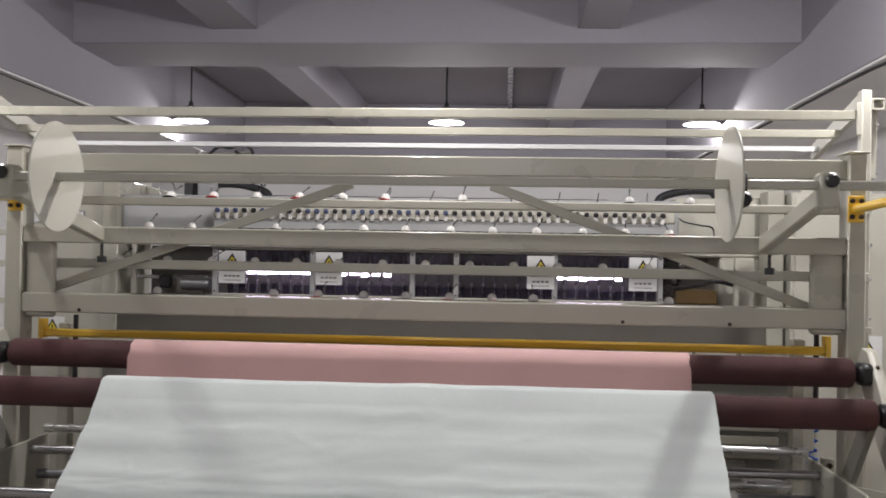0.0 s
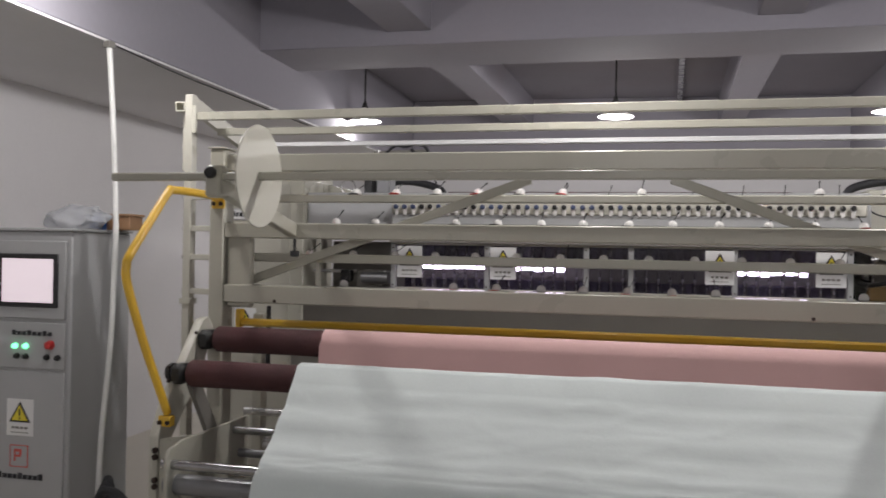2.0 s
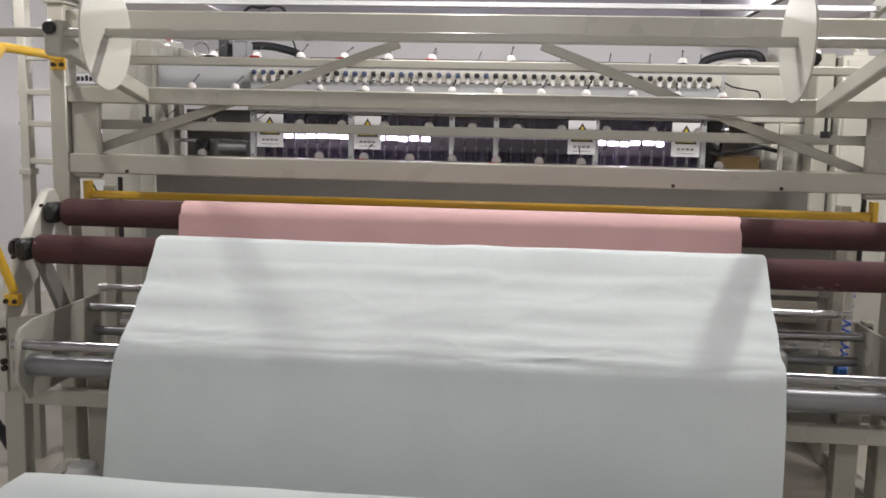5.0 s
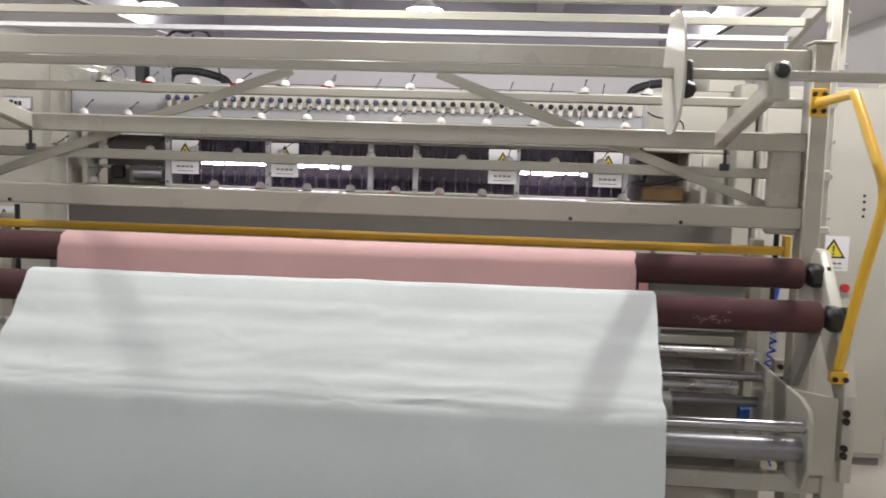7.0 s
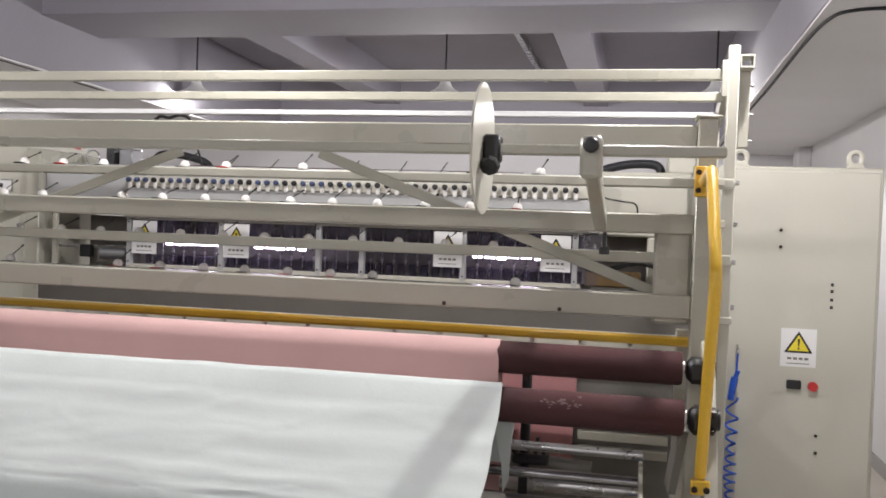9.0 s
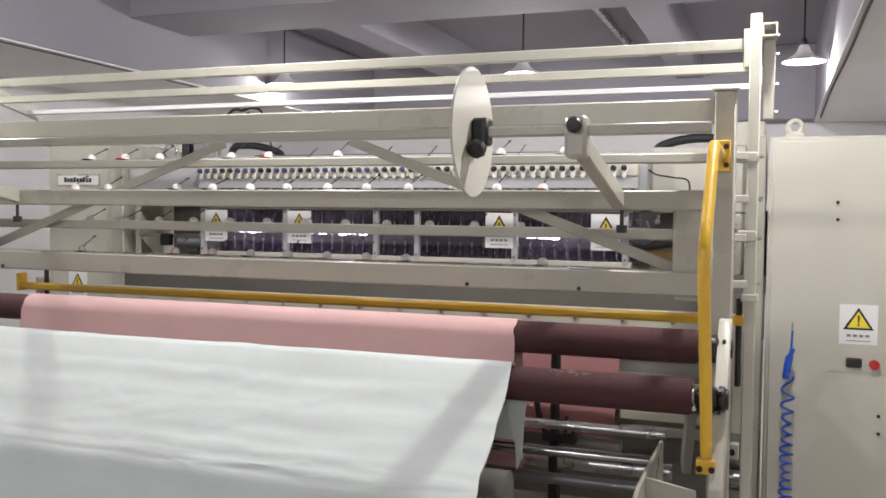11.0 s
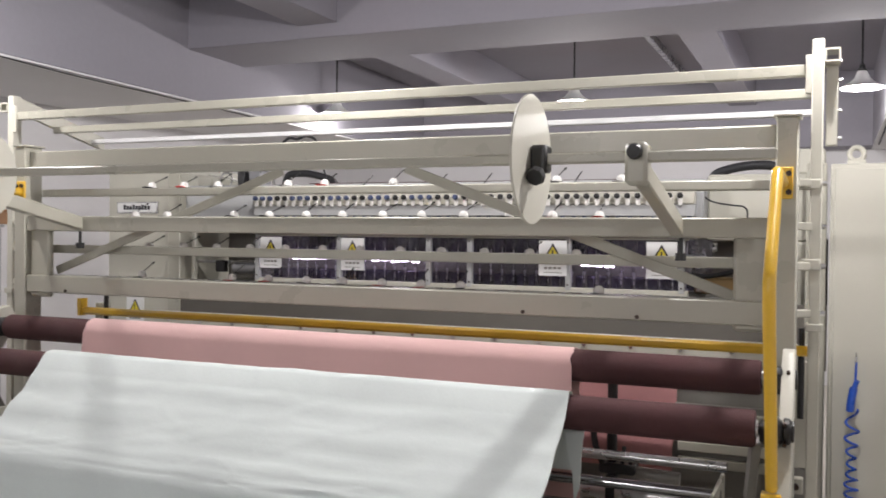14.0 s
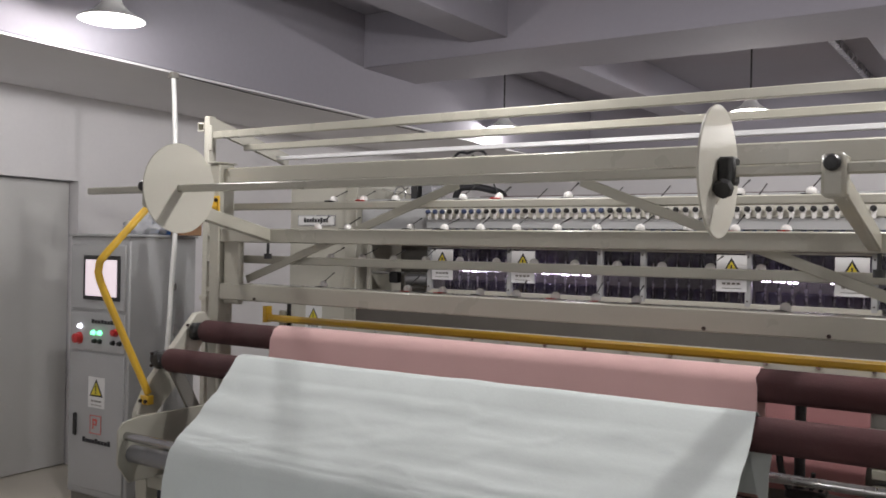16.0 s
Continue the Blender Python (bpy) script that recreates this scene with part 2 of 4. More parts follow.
def slab(outline, y0, y1, bm=None):
    """A plate cut to an outline of (x, z), from y0 to y1."""
    own = bmesh.new()
    face = own.faces.new([own.verts.new((x, y0, z)) for x, z in outline])
    grown = bmesh.ops.extrude_face_region(own, geom=[face])
    bmesh.ops.translate(own, vec=(0, y1 - y0, 0), verts=[v for v in grown["geom"] if isinstance(v, bmesh.types.BMVert)])
    bmesh.ops.recalc_face_normals(own, faces=own.faces)
    return join(bm, own)


def mesh_of(name, bm, mat, smooth=True):
    data = bpy.data.meshes.new(name)
    bm.to_mesh(data)
    bm.free()
    data.materials.append(mat)
    if smooth:
        data.polygons.foreach_set("use_smooth", [True] * len(data.polygons))
        data.set_sharp_from_angle(angle=radians(40))
    return data


def part(name, bm, mat, parent, label=""):
    """Links a bmesh as one mesh object under a thing or part."""
    ob = new(name, mesh_of(name, bm, mat))
    ob.parent = parent
    return tagged(ob, label)


def thing(name, label, category, group="", at=None):
    """An Empty that parents a thing's parts."""
    ob = new(name)
    ob.empty_display_size = 0.1
    if at is not None:
        ob.matrix_basis = at
    return tagged(ob, label, category, group)


def solo(name, bm, mat, label, category, group="", at=None):
    ob = new(name, mesh_of(name, bm, mat))
    if at is not None:
        ob.matrix_basis = at
    return tagged(ob, label, category, group)


def setting(name, bm, mat, label, at=None):
    ob = new(name, mesh_of(name, bm, mat))
    if at is not None:
        ob.matrix_basis = at
    return tagged(ob, label, name.split("_")[0], kind="structure")


# ---- the hall: its walls stand a little turned to the machine ----
ROOM = pose(0, 0, 0, 0, 0, 2.5)
G = -0.16  # the floor's height before the whole is set to true size
X_LEFT, X_RIGHT, Y_BACK, Y_FRONT, Z_SLAB = -4.57, 3.38, 13.2, -4.5, 3.8
X_BEAM_L, X_BEAM_R = -3.085, 2.27
DOOR_Y0, DOOR_Y1, DOOR_H = 4.33, 5.36, 2.172

setting("floor", box(X_LEFT - 0.3, X_RIGHT + 1.2, Y_FRONT - 0.3, Y_BACK + 0.3, G - 0.2, G), FLOOR, "worn beige epoxy hall floor", ROOM)
setting("wall_north", box(X_LEFT, X_RIGHT + 1.0, Y_BACK, Y_BACK + 0.24, G, Z_SLAB), WALL, "white plastered rear wall", ROOM)
setting("wall_south", box(X_LEFT, X_RIGHT + 0.5, Y_FRONT - 0.24, Y_FRONT, G, Z_SLAB), WALL, "white plastered wall behind", ROOM)
setting("wall_east", box(X_RIGHT, X_RIGHT + 0.24, Y_FRONT - 0.5, Y_BACK + 0.3, G, Z_SLAB), WALL, "white plastered side wall with pilasters")
west = box(X_LEFT - 0.24, X_LEFT, Y_FRONT - 0.24, DOOR_Y0, G, Z_SLAB)
box(X_LEFT - 0.24, X_LEFT, DOOR_Y1, Y_BACK + 0.24, G, Z_SLAB, bm=west)
box(X_LEFT - 0.24, X_LEFT, DOOR_Y0, DOOR_Y1, DOOR_H, Z_SLAB, bm=west)
setting("wall_west", west, WALL, "white plastered side wall with a doorway", ROOM)
for i, y in enumerate((0.75, 6.5, 12.2)):
    setting(f"pilaster_{i + 1}", box(X_RIGHT - 0.15, X_RIGHT, y, y + 0.38, G, 2.87, 0.01), WALL, "white plastered wall pilaster")

ceil = box(X_LEFT - 0.24, X_RIGHT + 1.2, Y_FRONT - 0.24, Y_BACK + 0.24, Z_SLAB, Z_SLAB + 0.2)
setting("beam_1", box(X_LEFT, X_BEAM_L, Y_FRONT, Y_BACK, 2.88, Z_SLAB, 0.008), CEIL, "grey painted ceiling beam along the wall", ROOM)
setting("soffit_1", box(X_LEFT, X_BEAM_L - 0.004, Y_FRONT, Y_BACK, 2.866, 2.88), WALL, "white plastered underside of the beam", ROOM)
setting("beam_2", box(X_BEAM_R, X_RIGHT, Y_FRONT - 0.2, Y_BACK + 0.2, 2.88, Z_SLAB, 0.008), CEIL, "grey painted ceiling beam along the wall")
setting("soffit_2", box(X_BEAM_R + 0.004, X_RIGHT, Y_FRONT - 0.2, Y_BACK + 0.2, 2.866, 2.88), WALL, "white plastered underside of the beam")
box(X_BEAM_L, X_RIGHT, Y_BACK - 0.45, Y_BACK, 2.87, Z_SLAB, 0.008, bm=ceil)
cross = bmesh.new()
for y0, y1 in ((-0.7, 0.2), (7.1, 7.98)):
    box(-3.5, 2.3, y0, y1, 3.31, Z_SLAB, 0.008, bm=cross)
for x0, x1 in ((-2.27, -1.9), (0.6, 0.92)):
    for y0, y1 in ((Y_FRONT, -0.7), (0.2, 7.1), (7.98, Y_BACK)):
        box(x0, x1, y0, y1, 3.42, Z_SLAB, 0.006, bm=cross)
bmesh.ops.transform(cross, matrix=ROOM.inverted(), verts=cross.verts)
join(ceil, cross)
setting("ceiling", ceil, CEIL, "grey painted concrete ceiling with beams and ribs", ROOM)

skirt = box(X_RIGHT - 0.012, X_RIGHT, Y_FRONT, 6.488, G, G + 0.12)
box(X_RIGHT - 0.162, X_RIGHT - 0.15, 6.488, 6.892, G, G + 0.12, bm=skirt)
box(X_RIGHT - 0.15, X_RIGHT, 6.488, 6.5, G, G + 0.12, bm=skirt)
box(X_RIGHT - 0.15, X_RIGHT, 6.88, 6.892, G, G + 0.12, bm=skirt)
box(X_RIGHT - 0.012, X_RIGHT, 6.892, Y_BACK, G, G + 0.12, bm=skirt)
setting("baseboard", skirt, SKIRT, "grey tiled skirting along the wall")

leaf = new("door_1", mesh_of("door_1", box(X_LEFT - 0.15, X_LEFT - 0.1, DOOR_Y0 + 0.01, DOOR_Y1 - 0.01, G + 0.008, DOOR_H - 0.01, 0.004), DOOR))
leaf.matrix_basis = ROOM
tagged(leaf, "plain grey painted door, shut", "door", kind="structure")
part("door_handle", rod((X_LEFT - 0.1, DOOR_Y0 + 0.1, 1.0), (X_LEFT - 0.04, DOOR_Y0 + 0.1, 1.0), 0.012, bm=rod((X_LEFT - 0.045, DOOR_Y0 + 0.1, 1.0), (X_LEFT - 0.045, DOOR_Y0 + 0.22, 1.0), 0.01)), STEEL, leaf, "steel lever handle")


# ---- hanging lamps ----
def pendant_lamp():
    lamp = thing("pendant_lamp", "white enamel pendant lamp with a bright bulb on a rod", "lamp", "ceiling lamps")
    part("rod", rod((0, 0, 0.1), (0, 0, Z_SLAB - 3.2), 0.009, 8), BLACK, lamp)
    part("socket", lathe([(0.022, 0.1), (0.036, 0.104), (0.038, 0.12), (0.026, 0.126), (0.024, 0.16), (0.012, 0.168), (0.008, 0.19)], 14), BLACK, lamp)
    part("shade", lathe([(0.03, 0.098), (0.036, 0.106), (0.046, 0.092), (0.062, 0.05), (0.1, 0.008), (0.15, -0.022), (0.186, -0.04), (0.188, -0.044), (0.182, -0.046), (0.146, -0.028), (0.095, 0.0), (0.056, 0.044), (0.038, 0.088)], 32), SHADE, lamp)
    part("bulb", lathe([(0.014, 0.06), (0.018, 0.03), (0.034, 0.01), (0.043, -0.012), (0.044, -0.028), (0.036, -0.046), (0.02, -0.057), (0.003, -0.06)], 18), BULB, lamp)
    return lamp


first_lamp = pendant_lamp()
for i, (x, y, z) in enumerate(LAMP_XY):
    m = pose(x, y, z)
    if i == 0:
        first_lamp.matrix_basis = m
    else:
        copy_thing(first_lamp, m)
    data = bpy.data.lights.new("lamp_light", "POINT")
    # door-side lamps and the two outer fill lamps, added unseen behind, are weaker
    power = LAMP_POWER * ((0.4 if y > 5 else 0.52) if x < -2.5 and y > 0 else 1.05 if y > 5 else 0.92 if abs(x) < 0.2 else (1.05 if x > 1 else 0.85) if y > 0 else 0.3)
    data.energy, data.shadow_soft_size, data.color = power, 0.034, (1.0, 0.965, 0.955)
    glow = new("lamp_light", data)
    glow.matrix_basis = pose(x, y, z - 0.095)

# ---- the thread stand and fabric feed frame ----
XL, XR = -2.28, 1.655
stand = thing("thread_stand", "cream steel thread stand with guide rails and fabric feed rollers", "machine frame")
for x in (XL, XR):
    s = -1 if x < 0 else 1
    post = box(x - 0.04, x + 0.04, 4.33, 4.45, G + 0.012, 2.15, 0.006)
    post = part("post", post, CREAM, stand)
    part("cap", box(x - 0.05, x + 0.05, 4.32, 4.46, 2.15, 2.16, 0.003), CREAM, post)
    part("foot_plate", box(x - 0.08, x + 0.08, 4.28, 4.5, G, G + 0.012), CREAM, post)
    # the ladder pipe behind it
    xo = x + s * (0.27 if s < 0 else 0.1)
    outer = part("outer_post", box(xo - 0.022, xo + 0.022, 4.5, 4.56, G, 2.47, 0.004), CREAM_LIGHT, stand)
    part("collar", box(xo - 0.032, xo + 0.032, 4.49, 4.57, 1.33, 1.36, 0.003), CREAM_LIGHT, outer)
    for z in (1.91, 1.74, 1.585, 1.40):
        part("rung", bar((xo, 4.53, z), (x, 4.44, z), 0.03, 0.03), CREAM_LIGHT, stand)
        part("bolt", rod((xo + s * 0.022, 4.53, z), (xo + s * 0.04, 4.53, z), 0.009, 8), STEEL, outer)
    # top bracket running back
    part("top_bracket", plate([(4.515, 2.46), (4.575, 2.46), (5.22, 2.30), (5.22, 2.22), (4.575, 2.375), (4.515, 2.375)], xo - 0.015, xo + 0.015), CREAM_LIGHT, stand)
    tube = box(xo + s * 0.024, xo + s * 0.08, 4.5, 4.62, 2.425, 2.432)
    box(xo + s * 0.024, xo + s * 0.08, 4.5, 4.62, 2.378, 2.385, bm=tube)
    box(xo + s * 0.024, xo + s * 0.03, 4.5, 4.62, 2.385, 2.425, bm=tube)
    box(xo + s * 0.074, xo + s * 0.08, 4.5, 4.62, 2.385, 2.425, bm=tube)
    part("bracket_end", tube, CREAM_LIGHT, stand, "hollow square tube end")
    part("hanger_bar", box(xo + s * 0.03, xo + s * 0.074, 4.57, 4.61, 2.06, 2.378, 0.003), CREAM_LIGHT, stand)
    part("rail_plate", box(xo - s * 0.045, xo - s * 0.022, 4.5, 4.512, 2.26, 2.41, 0.002), CREAM_LIGHT, stand)
    for z in (2.395, 2.32, 2.2, 2.09):
        part("bolt", rod((xo + s * 0.074, 4.59, z), (xo + s * 0.088, 4.59, z), 0.007, 8), STEEL, outer)
    # gusset between the two lower rails
    part("gusset", box(x - s * 0.19, x - s * 0.045, 4.36, 4.40, 1.33, 1.72, 0.012), CREAM, stand)

XB0, XB1 = XL + 0.04, XR - 0.04
for x in (XL + 0.08, XL + 0.16, XR - 0.16, XR - 0.08):
    part("bolt", rod((x, 4.385, 1.69), (x, 4.385, 1.662), 0.014, 8, 0.006), BOLT, stand)
for x in (-1.95, 0.62, 1.1):
    part("bolt", rod((x, 4.34, 1.37), (x, 4.335, 1.37), 0.009, 8), BOLT, stand)
part("top_beam", box(XB0, XB1, 4.36, 4.44, 2.035, 2.125, 0.006), CREAM, stand, "deep cream top beam")
for z0, z1, y0, y1 in ((1.69, 1.77, 4.34, 4.44), (1.355, 1.45, 4.34, 4.44)):
    part("rail", box(XB0, XB1, y0, y1, z0, z1, 0.006), CREAM, stand, "thick cream cross rail")
# ivory rather than cream: lamp light on the slim rails put into their colour
for z0, z1 in ((1.885, 1.925), (1.568, 1.614)):
    part("guide_rail", box(XL - 0.1, XR + 0.12, 4.495, 4.565, z0, z1, 0.005), CREAM_LIGHT, stand, "slim cream guide rail")
XT0, XT1 = XL - 0.26, XR + 0.09
for y, z, h, mat in ((4.53, 2.352, 0.045, CREAM), (4.82, 2.305, 0.04, CREAM), (5.12, 2.265, 0.028, SILVER)):
    part("top_rail", box(XT0, XT1, y - 0.02, y + 0.02, z - h / 2, z + h / 2, 0.004), mat, stand)
for a, b in (((-2.132, 1.473), (-0.66, 1.998)), ((0.005, 1.998), (1.5, 1.443))):
    part("diagonal_brace", bar((a[0], 4.455, a[1]), (b[0], 4.455, b[1]), 0.012, 0.045, up=(0, 0, 1)), CREAM, stand)


# thread guides on the rails
def guide_base():
    """A flat foot under the dome, reaching a little to the front."""
    return lathe([(0.026, -0.002), (0.028, -0.0005), (0.027, 0.0015), (0.01, 0.003)], 16, matrix=pose(-0.01, -0.026, 0))


def thread_guide_meshes():
    base = guide_base()
    dome = lathe([(0.02, 0.002), (0.0235, 0.006), (0.0235, 0.014), (0.0205, 0.025), (0.013, 0.033), (0.003, 0.036)], 16)
    wire = rod((0, 0.005, 0.028), (0.016, 0.085, 0.08), 0.0026, 6, bm=rod((0.015, 0.08, 0.077), (0.018, 0.092, 0.084), 0.0045, 6))
    return mesh_of("base", base, BLACK), mesh_of("dome", dome, CERAMIC), mesh_of("wire", wire, BLACK)


GUIDE = thread_guide_meshes()
RED_BASE = mesh_of("base", guide_base(), RED)
rng = random.Random(4)


def thread_guide(x, y, z):
    tilt = pose(x, y, z, -6 + rng.uniform(-5, 5), rng.uniform(-6, 6), rng.uniform(-12, 12))
    base = new("thread_guide", GUIDE[0] if rng.random() < 0.72 else RED_BASE)
    base.parent, base.matrix_basis = stand, tilt
    tagged(base, "white ceramic thread guide with a wire")
    for name, data in (("dome", GUIDE[1]), ("wire", GUIDE[2])):
        piece = new(name, data)
        piece.parent = base


for z, y, xs in (
    (1.93, 4.62, [-1.615, -1.395, -1.172, -0.955, -0.737, -0.522, -0.135, 0.68, 0.97]),
    (1.772, 4.62, [-1.73, -1.51, -1.07, -0.852, -0.628, -0.418, -0.195, 0.015, 0.23, 0.455, 0.66, 0.875]),
    (1.60, 4.62, [-1.88, -1.63, -1.4, -1.178, -0.965, -0.75, -0.53, -0.318, -0.096, 0.12, 0.336, 0.556, 0.772]),
    (1.442, 4.62, [-1.68, -1.08, -0.852, -0.625, -0.412, -0.195, 0.017, 0.221, 0.877]),
):
    for x in xs:
        thread_guide(x, y, z)
    part("guide_strip", box(XL, XR, y - 0.009, y + 0.009, z - 0.012, z, 0.002), STEEL, stand)

for x in (-0.52, -0.3, 0.1, 0.33, 0.52, 0.76):
    part("thread_wire", rod((x, 4.6, 1.925), (x + 0.016, 4.685, 1.985), 0.0026, 6), BLACK, stand)

# safety bar
safety = part("safety_bar", box(-2.472, 1.76, 4.943, 4.983, 1.178, 1.223, 0.012), YELLOW, stand, "yellow enamelled safety bar")
for x in (-2.457, 1.745):
    part("bracket", box(x - 0.015, x + 0.015, 4.933, 4.993, 1.171, 1.278, 0.003), YELLOW, safety)

# feed rollers, each turning in its own bearings
ROLLERS = []
for y, z in ((4.2, 1.18), (3.95, 1.04)):
    x0, x1 = -2.19, 1.585
    roller = part("grip_roller", lathe([(0.058, x0), (0.064, x0 + 0.01), (0.064, x1 - 0.01), (0.058, x1)], 32, matrix=pose(0, 0, 0, 0, 90, 0)), BURGUNDY, stand, "burgundy grip-sleeved feed roller")
    roller.matrix_basis = pose(0, y, z)
    ROLLERS.append((roller, y, z))
    for x, s in ((x0, -1), (x1, 1)):
        part("journal", rod((x, 0, 0), (x + s * 0.1, 0, 0), 0.02, 14), BOLT, roller)
        part("bearing_ring", lathe([(0.022, 0), (0.031, 0.001), (0.031, 0.007), (0.022, 0.008)], 16, matrix=pose(x + s * 0.001, 0, 0, 0, 90 * s, 0)), STEEL, roller, "bright steel ring")
        housing = part("bearing_block", box(x + s * 0.014, x + s * 0.088, y - 0.06, y + 0.045, z - 0.05, z + 0.045, 0.02), BLACK, stand, "black bearing housing")
        part("bearing", lathe([(0.03, 0), (0.045, 0.004), (0.045, 0.02), (0.036, 0.026), (0.036, 0.034), (0.02, 0.036)], 14, matrix=pose(x + s * 0.088, y, z, 0, 90 * s, 0)), BLACK, housing)
        for dy, dz in ((-0.045, 0.03), (0.03, 0.03), (-0.045, -0.035), (0.03, -0.035)):
            part("bearing_bolt", rod((x + s * 0.088, y + dy, z + dz), (x + s * 0.1, y + dy, z + dz), 0.01, 6), BOLT, housing)
# a pale scuff worn into the lower sleeve
scuff = bmesh.new()
scuff_rng = random.Random(21)
for k in range(26):
    angle = radians(330 + 10 * scuff_rng.gauss(0, 1))
    x = 1.155 + 0.04 * scuff_rng.gauss(0, 1)
    size = scuff_rng.uniform(0.0012, 0.003)
    patch = box(-size * 2.2, size * 2.2, -0.0006, 0.0006, -size, size)
    bmesh.ops.transform(patch, matrix=pose(x, 0, 0, math.degrees(angle) - 180, 0, 0) @ pose(0, -0.0642, 0, 0, scuff_rng.uniform(-25, 25), 0), verts=patch.verts)
    join(scuff, patch)
part("scuff_mark", scuff, SCUFF, ROLLERS[1][0], "pale worn scuff on the sleeve")

# slanting side arms that carry the rollers
for x in (-2.265, 1.643):
    s = -1 if x < 0 else 1
    arm = part("side_arm", plate([(4.31, 1.24), (4.27, 1.285), (4.21, 1.275), (4.02, 1.06), (3.9, 0.93), (3.83, 0.8), (3.81, 0.76), (3.81, 0.42), (3.87, 0.42), (3.9, 0.7), (4.1, 0.9), (4.33, 1.19)], x + s * 0.012, x + s * 0.058, 0.004), CREAM_LIGHT, stand, "cream slanting roller arm")
    part("front_leg", box(x - 0.045, x + 0.045, 3.83, 3.91, G + 0.08, 0.5, 0.005), CREAM, stand)
    part("base_rail", box(x - 0.04, x + 0.04, 3.3, 5.83, G, G + 0.08, 0.005), CREAM, stand)
    part("inner_leg", box(x - s * 0.3, x - s * 0.2, 4.1, 4.18, G, 0.52, 0.005), CREAM, stand)
    for z in (0.716, 0.684, 0.578, 0.548):
        part("bolt", rod((x + s * 0.02, 3.81, z - 0.018), (x + s * 0.02, 3.795, z - 0.018), 0.014, 8), BOLT, arm)
    part("bearing_plate", slab([(x - s * 0.19, 0.79), (x - s * 0.025, 0.76), (x - s * 0.025, 0.46), (x - s * 0.17, 0.46)], 3.77, 3.785), CREAM, stand)
    part("bearing_cheek", plate([(3.55, 0.53), (3.53, 0.56), (3.53, 0.73), (3.56, 0.77), (3.66, 0.79), (4.3, 0.79), (4.3, 0.46), (3.6, 0.46)], x - s * 0.19, x - s * 0.205, 0.003), CREAM, stand)
    part("lever", bar((x - s * 0.06, 3.99, 1.0), (x - s * 0.09, 4.12, 0.74), 0.03, 0.07), GREY_DARK, stand, "dark grey lever")
    # yellow hand rail
    o = x - 0.036 if s < 0 else x  # the one on the door side leans out
    path = [(x, 4.33, 1.90), (x, 4.16, 1.905), (o, 3.95, 1.91), (o, 3.90, 1.895), (o, 3.75, 1.75), (o, 3.60, 1.60), (o, 3.575, 1.55), (o, 3.585, 1.47), (o, 3.72, 1.2), (x, 3.87, 0.86)]
    hand = part("hand_rail", pipe(smooth_path(path, 4), 0.02, 12), YELLOW, stand, "bent yellow hand rail")
    part("end_plate", box(x - 0.035, x + 0.035, 4.315, 4.33, 1.84, 1.96, 0.003), YELLOW, hand)
    part("end_plate", box(x - 0.032, x + 0.032, 3.84, 3.885, 0.8, 0.85, 0.004), YELLOW, hand)
    for dx in (-0.02, 0.02):
        part("bolt", rod((x + dx, 3.84, 0.82), (x + dx, 3.83, 0.82), 0.011, 8), BOLT, hand)
        part("bolt", rod((x + dx, 4.315, 1.935), (x + dx, 4.303, 1.935), 0.011, 8), BOLT, hand)
        part("bolt", rod((x + dx, 4.315, 1.865), (x + dx, 4.303, 1.865), 0.011, 8), BOLT, hand)

# slab and small air fittings behind the handle-side post
part("rear_slab", box(1.670, 1.735, 5.1, 5.14, 0.652, 1.137, 0.004), CREAM_LIGHT, stand)
fit_base = part("fitting_bracket", box(1.664, 1.720, 4.75, 4.8, 0.623, 0.689, 0.004), CREAM, stand)
for k in range(3):
    z = 0.623 - 0.035 - 0.045 * k
    part("air_fitting", rod((1.664 - 0.03 + 0.02 * k, 4.77, z), (1.720 + 0.02, 4.77, z), 0.014, 10), STEEL if k % 2 else BLACK, stand, "small air fitting")
part("bracket_bolt", rod((1.692, 4.75, 0.656), (1.692, 4.735, 0.656), 0.014, 8), BOLT, fit_base)

# lower guide rollers across the frame
for y, z, r, mat in ((3.58, 0.7, 0.022, CHROME), (3.62, 0.605, 0.045, ALU), (4.14, 0.745, 0.02, CHROME), (4.35, 0.8, 0.02, STEEL), (4.6, 0.58, 0.035, STEEL), (4.2, 0.62, 0.022, ALU)):
    part("guide_roller", rod((XL + 0.17, y, z), (XR - 0.2, y, z), r, 20), mat, stand, "round metal guide roller")
part("cross_beam", box(XL + 0.04, XR - 0.04, 3.84, 3.9, 0.36, 0.43, 0.005), CREAM, stand)
part("cross_beam", box(XL + 0.02, XR - 0.02, 4.7, 4.76, 0.3, 0.38, 0.005), CREAM, stand)

part("support_roll", rod((-1.66, 3.74, 0.70), (0.985, 3.74, 0.70), 0.068, 24), GREY_DARK, stand, "dark grey support roll under the batting")

